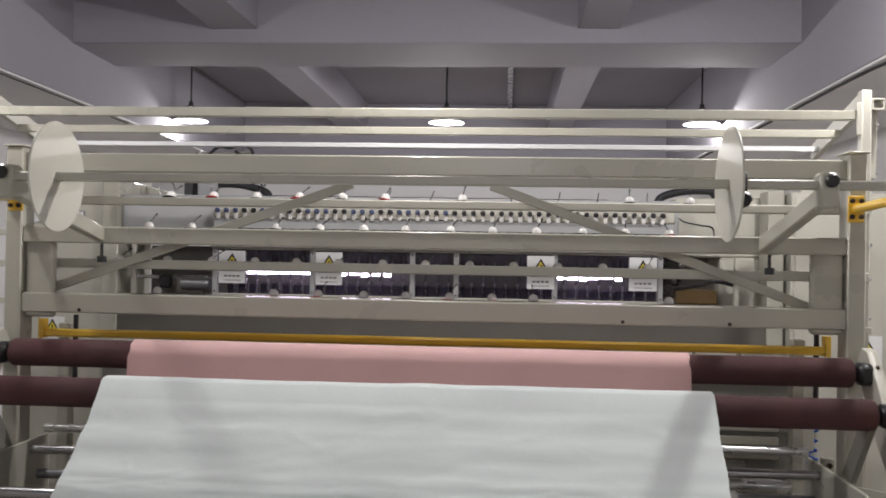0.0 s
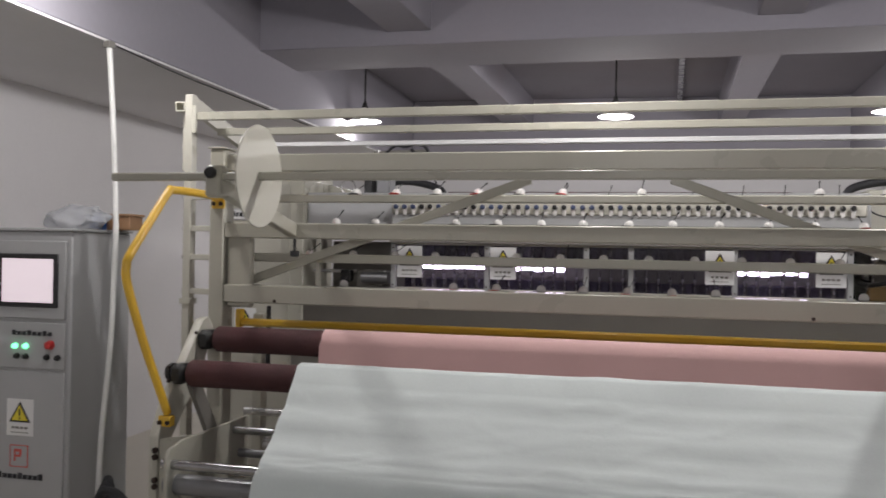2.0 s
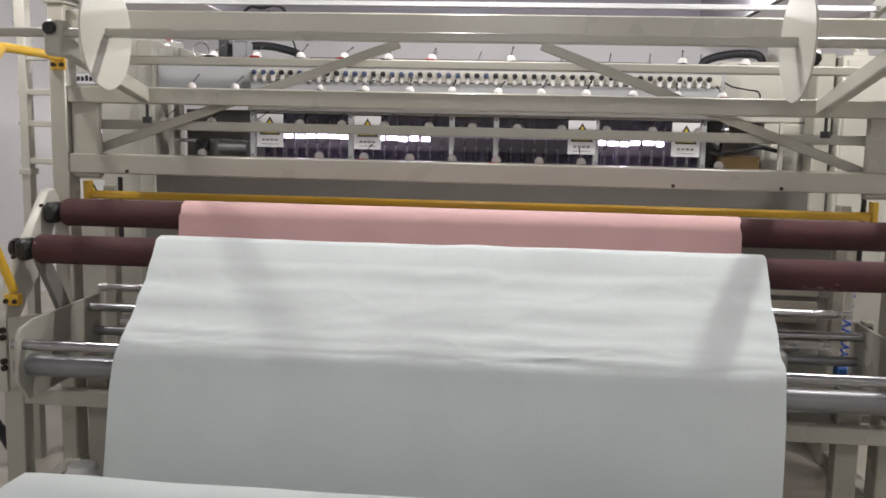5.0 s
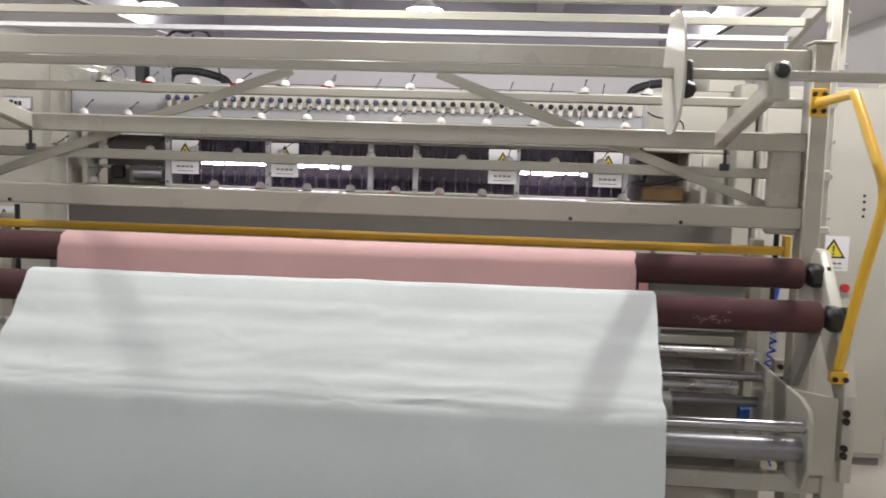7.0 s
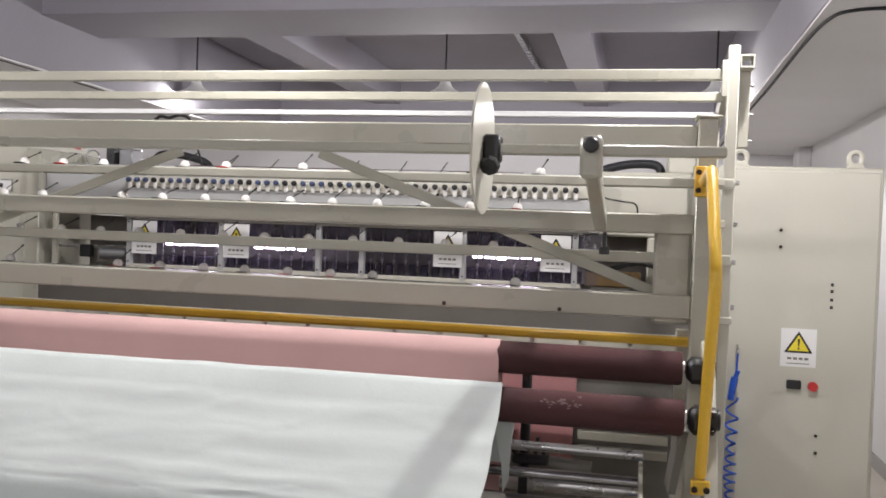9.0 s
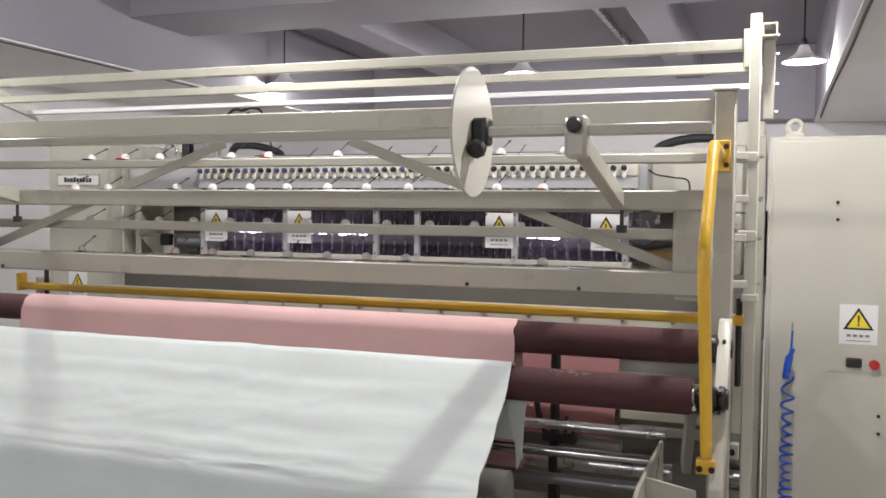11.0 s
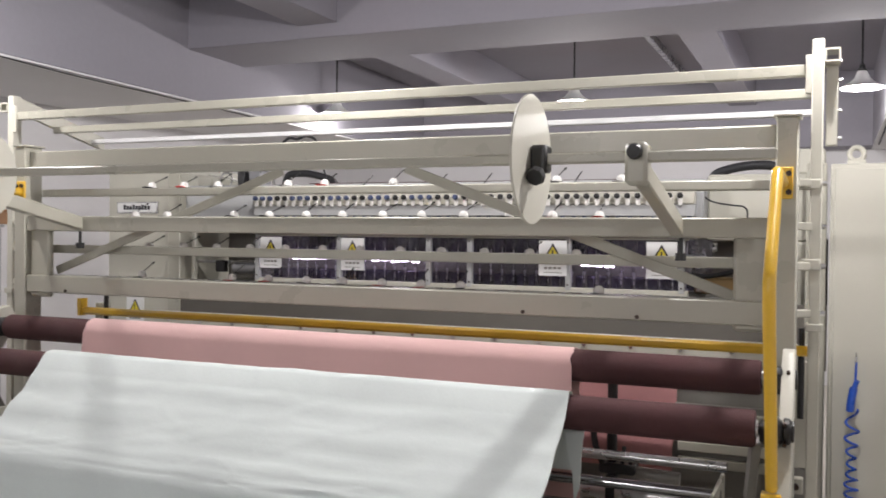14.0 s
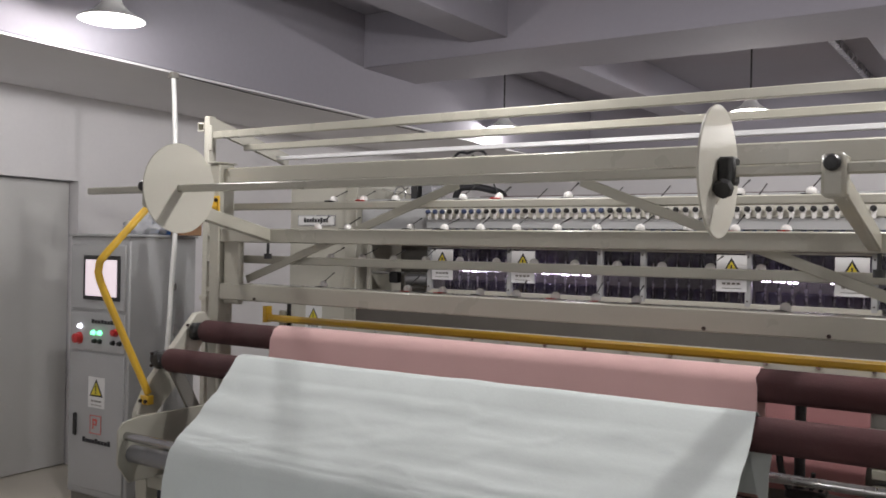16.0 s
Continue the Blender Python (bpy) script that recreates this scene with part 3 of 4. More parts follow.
# swing arms for the roll shaft
for x, xb in ((1.25, 1.25), (-1.86, -1.86)):
    arm = part("roll_arm", bar((xb, 4.36, 1.73), (x, 3.58, 1.90), 0.05, 0.07, bevel=0.006), CREAM, stand, "cream arm that holds the roll shaft")
    part("arm_head", box(x - 0.035, x + 0.035, 3.51, 3.6, 1.85, 1.985, 0.012), CREAM, arm)
    part("knob", lathe([(0.01, 0), (0.024, 0.004), (0.026, 0.02), (0.02, 0.03), (0.004, 0.032)], 12, matrix=pose(x, 3.51, 1.952, 90, 0, 0)), BLACK, arm, "black clamp knob")
    part("adjuster", rod((xb + 0.02, 4.33, 1.6), (xb + 0.02, 4.33, 1.69), 0.008, 8, bm=rod((xb + 0.02, 4.33, 1.6), (xb + 0.02, 4.33, 1.63), 0.022, 10)), BLACK, arm)

# ---- the roll shaft with its two discs ----
shaft = thing("roll_shaft", "square cream roll shaft with two round end discs", "roll holder")
part("shaft", box(-2.36, 1.66, 3.535, 3.575, 1.922, 1.957, 0.006), CREAM, shaft)
for x, s in ((-1.665, -1), (0.9, 1)):
    disc = part("disc", lathe([(0.02, -0.004), (0.213, -0.004), (0.215, 0.0), (0.213, 0.004), (0.02, 0.004)], 48, matrix=pose(x, 3.555, 1.94, 0, 90, 0)), CREAM_LIGHT, shaft, "round ivory end disc")
    part("clamp", box(x + s * 0.005, x + s * 0.06, 3.52, 3.59, 1.895, 1.985, 0.008), BLACK, disc, "black clamp block")
    part("clamp_knob", lathe([(0.01, 0), (0.012, 0.03), (0.03, 0.032), (0.034, 0.045), (0.028, 0.06), (0.004, 0.062)], 8, matrix=pose(x + s * 0.035, 3.53, 1.9, 115, 0, 0)), BLACK, disc)

# ---- the cloths ----


def cloth(profile, x0, x1, n, wave, seed, thick=0.006, ridge=0.0, flare=0.0, crease=0.0, bands=0.0):
    """A sheet that follows a profile of (y, z) across x0..x1, uneven by wave, with thickness."""
    bm = bmesh.new()
    grid = []
    for i in range(n + 1):
        u = i / n
        row = []
        for j, (y, z) in enumerate(profile):
            v = j / (len(profile) - 1)
            a = noise.noise(Vector((u * 3.0 + seed, v * 5, seed))) * wave
            b = noise.noise(Vector((u * 8.0 - v * 3, v * 13 + u * 2, seed + 5))) * wave * 0.45
            c = noise.noise(Vector((u * 1.6, v * 9, seed + 9))) * wave * 0.7 + wave * ridge * math.exp(-(((u - 0.56 + 0.16 * v) / 0.035) ** 2))
            c += noise.noise(Vector((u * 11 + v * 6, v * 13 - u * 4, seed + 2))) * wave * 0.4
            for q, (f, g) in enumerate(((2.2, 7.0), (4.5, 10.0))):
                fold = noise.noise(Vector((u * f * 1.6 + v * 4 * (1 - 2 * q) + seed, v * g + u * 2.5, seed + 20 + q)))
                c += crease * wave * math.exp(-((fold / 0.075) ** 2)) * (0.5 + noise.noise(Vector((u * 5, v * 5, seed + 31 + q))))
            for at, width, rise in ((0.27, 0.025, 0.5), (0.335, 0.022, -0.45), (0.42, 0.03, 0.4), (0.47, 0.008, -0.22), (0.58, 0.02, 0.3), (0.615, 0.01, -0.22)):
                w = v - at + 0.02 * noise.noise(Vector((u * 2.4, at * 30, seed)))
                c += bands * wave * rise * math.exp(-((w / width) ** 2)) * (0.75 + 0.5 * noise.noise(Vector((u * 3.5, at * 17, seed + 3))))
            edge = 0.012 * noise.noise(Vector((v * 6, seed, u)))
            fade = min(1, v * 4)
            edge -= flare * max(0, v - 0.74) * max(0, 1 - u * 2.5)
            row.append(bm.verts.new((x0 + (x1 - x0) * u + edge, y - (a + b + c) * fade * 0.6, z + (a + b + c) * fade)))
        grid.append(row)
    m = len(profile) - 1
    back = []
    for i in range(n + 1):
        row = []
        for j in range(m + 1):
            d = (profile[min(j + 1, m)][0] - profile[max(j - 1, 0)][0], profile[min(j + 1, m)][1] - profile[max(j - 1, 0)][1])
            size = math.hypot(*d)
            row.append(bm.verts.new(grid[i][j].co + Vector((0, d[1] / size, -d[0] / size)) * -thick))
        back.append(row)
    for i in range(n):
        for j in range(m):
            bm.faces.new((grid[i][j], grid[i][j + 1], grid[i + 1][j + 1], grid[i + 1][j]))
            bm.faces.new((back[i][j], back[i + 1][j], back[i + 1][j + 1], back[i][j + 1]))
        for j in (0, m):
            bm.faces.new((grid[i][j], grid[i + 1][j], back[i + 1][j], back[i][j]))
    for j in range(m):
        for i in (0, n):
            bm.faces.new((grid[i][j], grid[i][j + 1], back[i][j + 1], back[i][j]))
    bmesh.ops.recalc_face_normals(bm, faces=bm.faces)
    return bm


def arc(cy, cz, r, a0, a1, n):
    return [(cy + r * math.cos(radians(a0 + (a1 - a0) * k / n)), cz + r * math.sin(radians(a0 + (a1 - a0) * k / n))) for k in range(n + 1)]


pink_path = [(4.30, 0.62), (4.285, 0.9)] + arc(4.2, 1.18, 0.070, 0, 180, 18) + [(4.125, 1.08), (4.11, 0.95), (4.09, 0.8)]
solo("pink_fabric", cloth(pink_path, -1.613, 0.887, 60, 0.0015, 3, 0.004), PINK, "pink knitted fabric drawn over the upper feed roller", "fabric")
bat_path = [(4.06, 0.8), (4.03, 0.98)] + arc(3.95, 1.04, 0.076, 10, 125, 12)
sag = [(3.86, 1.04), (3.80, 0.975), (3.74, 0.92), (3.68, 0.868), (3.62, 0.818), (3.57, 0.78), (3.535, 0.748)]
for a, b in zip(sag, sag[1:] + [(3.515, 0.722)]):
    bat_path += [(a[0] + (b[0] - a[0]) * k / 5, a[1] + (b[1] - a[1]) * k / 5) for k in range(5)]
bat_path += [(3.515, 0.722), (3.506, 0.708), (3.499, 0.69), (3.493, 0.66), (3.487, 0.62)] + [(3.476 - 0.01 * k / 12, 0.62 - 0.66 * k / 12) for k in range(1, 13)]
solo("batting_sheet", cloth(bat_path, -1.63, 0.935, 220, 0.008, 12, 0.008, 1.0, 0.3, 0.3, 0.85), BATTING, "white polyester batting drawn over the lower feed roller", "batting")

flap = slab([(0.90, 1.02), (0.985, 1.0), (0.972, 0.9), (0.965, 0.75), (0.945, 0.7), (0.938, 0.8), (0.915, 0.9)], 3.985, 3.992)
bmesh.ops.recalc_face_normals(flap, faces=flap.faces)
solo("batting_scrap", flap, BATTING, "torn strip of white batting hanging from the roller", "batting")


stack = thing("batting_pile", "folded pile of white batting on the floor", "batting")
for k in range(6):
    z0 = G + 0.002 + 0.085 * k
    own = bmesh.new()
    bmesh.ops.create_cube(own, size=1)
    bmesh.ops.subdivide_edges(own, edges=own.edges[:], cuts=14, use_grid_fill=True)
    for v in own.verts:
        x, y, z = v.co
        n = noise.noise(Vector((x * 6, y * 6, k * 3.1))) * 0.012
        round_off = 1 - 0.25 * max(0, abs(y) * 2 - 0.75) * 4 * 0.5
        v.co = (-0.42 + x * 2.78 + n, 2.64 + y * (0.98 + 0.03 * math.sin(k * 2.3)), z0 + 0.045 + z * 0.086 * round_off + n)
    part("fold", own, BATTING, stack)


# ---- signs ----


def sign(parent, x, y, z, w, h, name="warning_label"):
    """A white label with a yellow warning triangle and unreadable small print, facing -y; its top left at x, z."""
    back = part(name, box(x, x + w, y - 0.002, y, z - h, z), PAPER, parent, "white label with a yellow warning triangle")
    cx, base, top, half = x + w / 2, z - 0.63 * h, z - 0.07 * h, w * 0.4
    part("triangle_border", slab([(cx - half, base), (cx + half, base), (cx, top)], y - 0.004, y - 0.002), INK, back)
    k = 0.74
    cz = base + (top - base) * 0.34
    part("triangle", slab([(cx - half * k, cz + (base - cz) * k), (cx + half * k, cz + (base - cz) * k), (cx, cz + (top - cz) * k)], y - 0.006, y - 0.004), SIGN_YELLOW, back)
    mark = slab([(cx - 0.03 * w, cz + 0.17 * h), (cx + 0.03 * w, cz + 0.17 * h), (cx + 0.015 * w, cz - 0.02 * h), (cx - 0.015 * w, cz - 0.02 * h)], y - 0.008, y - 0.006)
    slab([(cx - 0.025 * w, cz - 0.05 * h), (cx + 0.025 * w, cz - 0.05 * h), (cx + 0.025 * w, cz - 0.1 * h), (cx - 0.025 * w, cz - 0.1 * h)], y - 0.008, y - 0.006, bm=mark)
    part("mark", mark, INK, back)
    for i in range(4):
        part("print_bar", box(x + w * (0.2 + 0.16 * i), x + w * (0.31 + 0.16 * i), y - 0.004, y - 0.002, z - 0.81 * h, z - 0.75 * h), GREY_DARK, back)
    part("print_bar", box(x + w * 0.18, x + w * 0.82, y - 0.004, y - 0.002, z - 0.92 * h, z - 0.9 * h), GREY_DARK, back)
    return back


# ---- the quilting machine behind the stand ----
quilter = thing("quilting_machine", "cream multi-needle quilting machine with violet needle heads", "machine")
YH = 5.9
left_col = part("side_column", box(-3.17, -2.56, 5.92, 6.7, G, 2.18, 0.012), CREAM_LIGHT, quilter, "ivory side column")
part("column_cap", box(-3.1, -2.62, 6.1, 6.6, 2.18, 2.2, 0.006), CREAM, left_col)
plate_l = part("name_plate", box(-3.08, -2.695, 5.913, 5.92, 1.832, 1.918, 0.002), STEEL, left_col, "narrow name plate")
part("plate_face", box(-3.068, -2.707, 5.91, 5.913, 1.843, 1.907), PAPER, plate_l)
for i in range(9):
    part("print_bar", box(-3.01 + 0.028 * i, -3.01 + 0.028 * i + 0.02, 5.907, 5.91, 1.86, 1.888 if i % 3 else 1.896), INK, plate_l)
sign(left_col, -2.985, 5.92, 1.216, 0.165, 0.2)
part("inner_column", box(-2.55, -2.44, 5.85, 6.3, G, 2.12, 0.008), CREAM, quilter)
part("inner_column", box(1.69, 1.79, 5.85, 6.04, G, 2.1, 0.008), CREAM, quilter)
part("side_housing", box(1.16, 1.79, 6.05, 6.6, 1.68, 2.06, 0.012), CREAM_LIGHT, quilter)
right_col = part("side_column", box(1.45, 1.79, 6.05, 6.9, G, 1.68, 0.012), CREAM_LIGHT, quilter)
part("column_box", box(1.55, 1.78, 6.1, 6.5, 2.06, 2.2, 0.01), CREAM_LIGHT, right_col)
part("head_beam", box(-2.44, 1.16, 5.905, 6.5, 1.745, 2.03, 0.01), GREY_CAB, quilter, "pale grey head beam")
part("head_deck", box(-2.44, 1.79, 6.5, 7.05, 1.75, 2.02, 0.01), CREAM, quilter)
part("sloped_cover", slab([(-2.68, 1.9), (-2.68, 2.14), (-2.56, 2.14), (-2.22, 2.06), (-2.22, 2.02), (-2.4, 1.9)], 6.31, 6.52), CREAM, quilter, "cream sloping cover sheet")
part("thread_tube", rod((-1.45, 5.97, 2.036), (0.72, 5.97, 2.034), 0.0035, 8), BURGUNDY, quilter, "thin red tube along the head beam")
part("head_shelf", box(-1.82, 1.12, 5.84, 6.0, 1.69, 1.74, 0.005), GREY_DARK, quilter)
part("upper_backing", box(-2.44, 1.8, 6.42, 6.5, 1.2, 1.7), GREY_DARK, quilter)
tension = part("tension_bar", box(-1.8, 1.12, 5.82, 5.9, 1.885, 1.955, 0.005), CREAM_LIGHT, quilter, "ivory bar of thread tension discs")
disc_mesh = mesh_of("tension_disc", lathe([(0.0185, 0), (0.0195, 0.006), (0.014, 0.012), (0.008, 0.014)], 12, bm=box(-0.013, 0.013, -0.05, -0.008, 0.0, 0.012, 0.004)), CERAMIC)
knob_meshes = [mesh_of("tension_knob", lathe([(0.0165, 0.012), (0.0165, 0.03), (0.012, 0.036), (0.002, 0.037)], 10), m) for m in (BLACK, BLUE_CAP)]
for i in range(49):
    x = -1.765 + 0.0585 * i
    d = new("tension_disc", disc_mesh)
    d.parent, d.matrix_basis = tension, pose(x, 5.82, 1.925, 90, 0, 0)
    k = new("tension_knob", knob_meshes[1 if i % 5 < 3 and i < 26 else 0])
    k.parent, k.matrix_basis = tension, pose(x, 5.82, 1.93, 90, 0, 0)
cap_mesh = mesh_of("sensor_block", box(-0.013, 0.013, -0.02, 0, -0.02, 0.03, 0.003), BLUE_CAP)
part("tension_panel", box(-1.8, 1.12, 5.832, 5.905, 1.815, 1.884, 0.004), GREY_CAB, quilter, "pale grey panel under the tension bar")
row = part("sensor_row", box(-1.8, 1.12, 5.86, 5.95, 1.76, 1.8, 0.004), GREY_DARK, quilter)
for i in range(44):
    c = new("sensor_block", cap_mesh)
    c.parent, c.matrix_basis = row, pose(-1.75 + 0.066 * i, 5.86, 1.81)

# front of the needle bay: frame, posts, clear panes
part("bay_rail", box(-1.82, 1.08, YH - 0.02, YH + 0.02, 1.68, 1.705, 0.003), CREAM_LIGHT, quilter)
part("bay_rail", box(-1.82, 1.08, YH - 0.02, YH + 0.02, 1.365, 1.395, 0.003), CREAM_LIGHT, quilter)
POSTS = [-1.8, -1.16, -0.515, -0.235, 0.39, 1.045]
for x in POSTS:
    p = part("bay_post", box(x - 0.016, x + 0.016, YH - 0.025, YH + 0.015, 1.38, 1.69, 0.003), GREY_CAB, quilter, "grey pane post")
    for z in (1.41, 1.66):
        part("screw", rod((x, YH - 0.025, z), (x, YH - 0.03, z), 0.006, 6), BOLT, p)
for a, b in zip(POSTS, POSTS[1:]):
    g = part("pane", box(a + 0.016, b - 0.016, YH + 0.002, YH + 0.006, 1.395, 1.68), GLASS, quilter, "clear acrylic guard pane")
    g.visible_shadow = False
for x in (-1.77, -1.137, 0.214, 0.85):
    sign(quilter, x, YH - 0.03, 1.672, 0.172, 0.21)

# the needle heads: rows of violet housings with bars and clamps
housing_mesh = mesh_of("needle_housing", box(-0.029, 0.029, 0, 0.1, 0, 0.11, 0.006, bm=box(-0.02, 0.02, -0.025, 0.01, 0.015, 0.085, 0.006)), PURPLE)
clamp_mesh = mesh_of("needle_clamp", box(-0.022, 0.022, -0.02, 0.05, 0, 0.07, 0.005, bm=rod((0, -0.02, 0.03), (0, -0.032, 0.03), 0.008, 8)), PURPLE)
needle_mesh = mesh_of("needle_bar", rod((0, 0, 0), (0, 0, 0.26), 0.004, 6, bm=rod((0, 0, 0.09), (0, 0, 0.12), 0.008, 8)), STEEL)
bay = part("needle_bed", box(-1.79, 1.12, 6.02, 6.4, 1.345, 1.375, 0.004), GREY_DARK, quilter)
for k, y in enumerate((6.03, 6.2)):
    for i in range(38):
        x = -1.74 + 0.0745 * i + 0.03 * k
        h = new("needle_housing", housing_mesh)
        h.parent, h.matrix_basis = bay, pose(x, y, 1.575)
        c = new("needle_clamp", clamp_mesh)
        c.parent, c.matrix_basis = bay, pose(x, y + 0.01, 1.385)
        if k == 0:
            n = new("needle_bar", needle_mesh)
            n.parent, n.matrix_basis = bay, pose(x + 0.034, y - 0.02, 1.38)
led_rail = part("led_rail", box(-1.75, 1.06, 6.1, 6.13, 1.545, 1.56), STEEL, quilter)
led_meshes = [mesh_of("led_window", box(-w / 2, w / 2, -0.006, 0.004, -h, 0.014, 0.004), LED) for w, h in ((0.056, 0.016), (0.066, 0.012), (0.046, 0.018), (0.072, 0.01))]
glow_rng = random.Random(8)
for x0, count in ((-1.62, 6), (-1.0, 5), (0.44, 6)):
    for i in range(count):
        w = new("led_window", led_meshes[glow_rng.randrange(4)])
        w.parent, w.matrix_basis = led_rail, pose(x0 + 0.0745 * i + glow_rng.uniform(-0.006, 0.006), 6.09, 1.532 + glow_rng.uniform(-0.004, 0.004))
corner = part("pane", bar((1.062, 5.905, 1.535), (1.2, 6.0, 1.535), 0.006, 0.3), GLASS, quilter, "clear acrylic corner pane")
corner.visible_shadow = False
# made-up steel bits that stand in for the corner pane's bright reflections
for x, z in ((1.1, 1.62), (1.14, 1.585), (1.12, 1.47), (1.17, 1.43), (1.2, 1.62)):
    part("pipe_fitting", rod((x, 6.02, z), (x + 0.012, 6.0, z + 0.045), 0.011, 8, bm=rod((x - 0.012, 6.01, z + 0.01), (x + 0.02, 6.01, z + 0.016), 0.015, 8)), STEEL, quilter, "bright steel bit added to glint behind the corner pane")

# drive gear at both ends of the bay
gear = part("drive_block", box(1.1, 1.42, 5.98, 6.2, 1.38, 1.47, 0.01), BRASS, quilter, "brown cast drive block")
part("drive_pipe", pipe(smooth_path([(1.08, 5.95, 1.5), (1.16, 5.94, 1.48), (1.28, 5.94, 1.5), (1.4, 5.95, 1.53), (1.55, 5.97, 1.5)]), 0.014, 8), BLACK, gear)
part("drive_drum", rod((1.06, 6.0, 1.55), (1.16, 6.0, 1.55), 0.05, 16), STEEL, gear)
part("guard_post", box(1.5, 1.53, 5.88, 5.91, 1.3, 1.68, 0.003), CREAM_LIGHT, quilter)
part("guard_post", box(-2.36, -2.33, 5.88, 5.91, 1.3, 1.72, 0.003), CREAM_LIGHT, quilter)
gear2 = part("drive_block", box(-2.1, -1.9, 5.98, 6.2, 1.38, 1.5, 0.01), GREY_DARK, quilter, "dark grey drive block")
part("drive_shaft", rod((-2.42, 6.0, 1.49), (-1.82, 6.0, 1.49), 0.012, 10), STEEL, gear2)
part("drive_motor", rod((-2.05, 5.97, 1.45), (-1.86, 5.97, 1.45), 0.04, 16), ALU, gear2)
part("sensor", box(-2.2, -2.12, 5.94, 5.99, 1.42, 1.5, 0.006), BLACK, gear2)
part("apron", box(-2.44, 1.8, 5.86, 5.9, 1.0, 1.345, 0.004), APRON, quilter, "grey-brown sheet apron with shade in its colour")
rail = part("clamp_rail", box(-2.2, 1.75, 5.28, 5.34, 1.04, 1.19, 0.004), CREAM_LIGHT, quilter, "cream clamp rail with bolts")
for i in range(16):
    part("bolt", rod((-2.05 + 0.245 * i, 5.28, 1.14), (-2.05 + 0.245 * i, 5.272, 1.14), 0.012, 8), STEEL, rail)
part("bed", box(-2.3, 1.75, 5.34, 6.3, 0.7, 1.0, 0.01), GREY_DARK, quilter)
for z in (0.58, 0.655, 0.73, 0.805):
    part("bed_slat", box(1.14, 1.58, 5.2, 5.24, z, z + 0.045, 0.004), CREAM, quilter)
part("bed_backing", box(1.12, 1.6, 5.24, 5.26, 0.5, 0.88), GREY_DARK, quilter)
part("under_frame", box(-2.3, 1.75, 5.4, 6.2, G, 0.7, 0.01), GREY_DARK, quilter)
for x in (-2.36, 1.62):
    part("guide_post", box(x - 0.03, x + 0.03, 5.0, 5.08, G, 1.25, 0.004), CREAM, quilter)
    part("adjuster", rod((x + 0.08, 4.98, 0.9), (x + 0.08, 4.98, 1.3), 0.014, 8), BLACK, quilter)

# cable arcs, coil and clutter on the head beam
for pts in ([(-2.1, 6.66, 2.05), (-2.06, 6.66, 2.15), (-1.95, 6.67, 2.165), (-1.83, 6.68, 2.15), (-1.7, 6.7, 2.11), (-1.66, 6.7, 2.05)], [(1.12, 6.52, 2.05), (1.16, 6.52, 2.1), (1.28, 6.52, 2.135), (1.4, 6.5, 2.145), (1.5, 6.5, 2.13), (1.53, 6.5, 2.05)]):
    solo("cable_hose", pipe(smooth_path(pts, 6), 0.028, 10), RUBBER, "thick black cable hose lying on the machine head", "hose", "machine hoses")
solo("wire", pipe(smooth_path([(1.13, 5.95, 1.95), (1.2, 5.93, 1.9), (1.3, 5.93, 1.88), (1.38, 5.95, 1.86), (1.385, 5.95, 1.74)]), 0.005, 6), RUBBER, "thin black wire hanging beside the tension bar", "wire")
mount = thing("head_motor", "small grey motor with a black bracket on the machine head", "motor")
part("motor_body", box(-1.98, -1.88, 6.02, 6.16, 2.03, 2.14, 0.008), ALU, mount)
part("bracket", box(-2.06, -2.0, 6.0, 6.1, 2.03, 2.15, 0.004), BLACK, mount)
solo("red_cap", rod((-2.62, 6.42, 2.141), (-2.62, 6.42, 2.16), 0.03, 14, bm=box(-2.68, -2.56, 6.38, 6.46, 2.158, 2.19, 0.006)), RED, "small flat red cap on the machine head", "cap")
hook = thing("cable_bracket", "slim post with a cable arm and a black cable bundle", "bracket")
part("post", rod((-2.16, 6.6, 2.02), (-2.16, 6.6, 2.4), 0.012, 8), STEEL, hook)
part("arm", bar((-2.2, 6.6, 2.38), (-1.78, 6.6, 2.39), 0.02, 0.02), GREY_DARK, hook)
part("cable_bundle", pipe(smooth_path([(-2.1, 6.59, 2.372), (-2.02, 6.59, 2.43), (-1.94, 6.58, 2.42), (-1.86, 6.58, 2.44), (-1.79, 6.58, 2.42), (-1.77, 6.59, 2.37), (-1.84, 6.58, 2.36), (-1.9, 6.59, 2.4)], 5), 0.011, 8), RUBBER, hook, "tangled black cable")
part("cable_lead", pipe(smooth_path([(-1.78, 6.59, 2.38), (-1.74, 6.6, 2.25), (-1.7, 6.62, 2.12), (-1.7, 6.62, 2.03)], 5), 0.007, 6), RUBBER, hook)
ring = []
for k in range(33):
    a = 2 * math.pi * k / 32
    ring.append((-2.2 + 0.05 * math.cos(a), 6.06, 2.08 + 0.05 * math.sin(a)))
solo("wire_loop", pipe(ring, 0.006, 6), STEEL, "small steel wire loop standing on the head beam", "loop")

# dark clutter under the rollers
clampj = thing("feed_clamp", "black feed clamp with a vertical post under the rollers", "clamp")
part("post", rod((0.95, 4.6, 0.6), (0.95, 4.6, 1.12), 0.022, 10), BLACK, clampj)
part("clamp_body", box(0.9, 1.06, 4.55, 4.64, 0.67, 0.715, 0.01), BLACK, clampj)
part("clamp_cylinder", rod((1.04, 4.6, 0.675), (1.24, 4.6, 0.665), 0.032, 16), GREY_DARK, clampj)
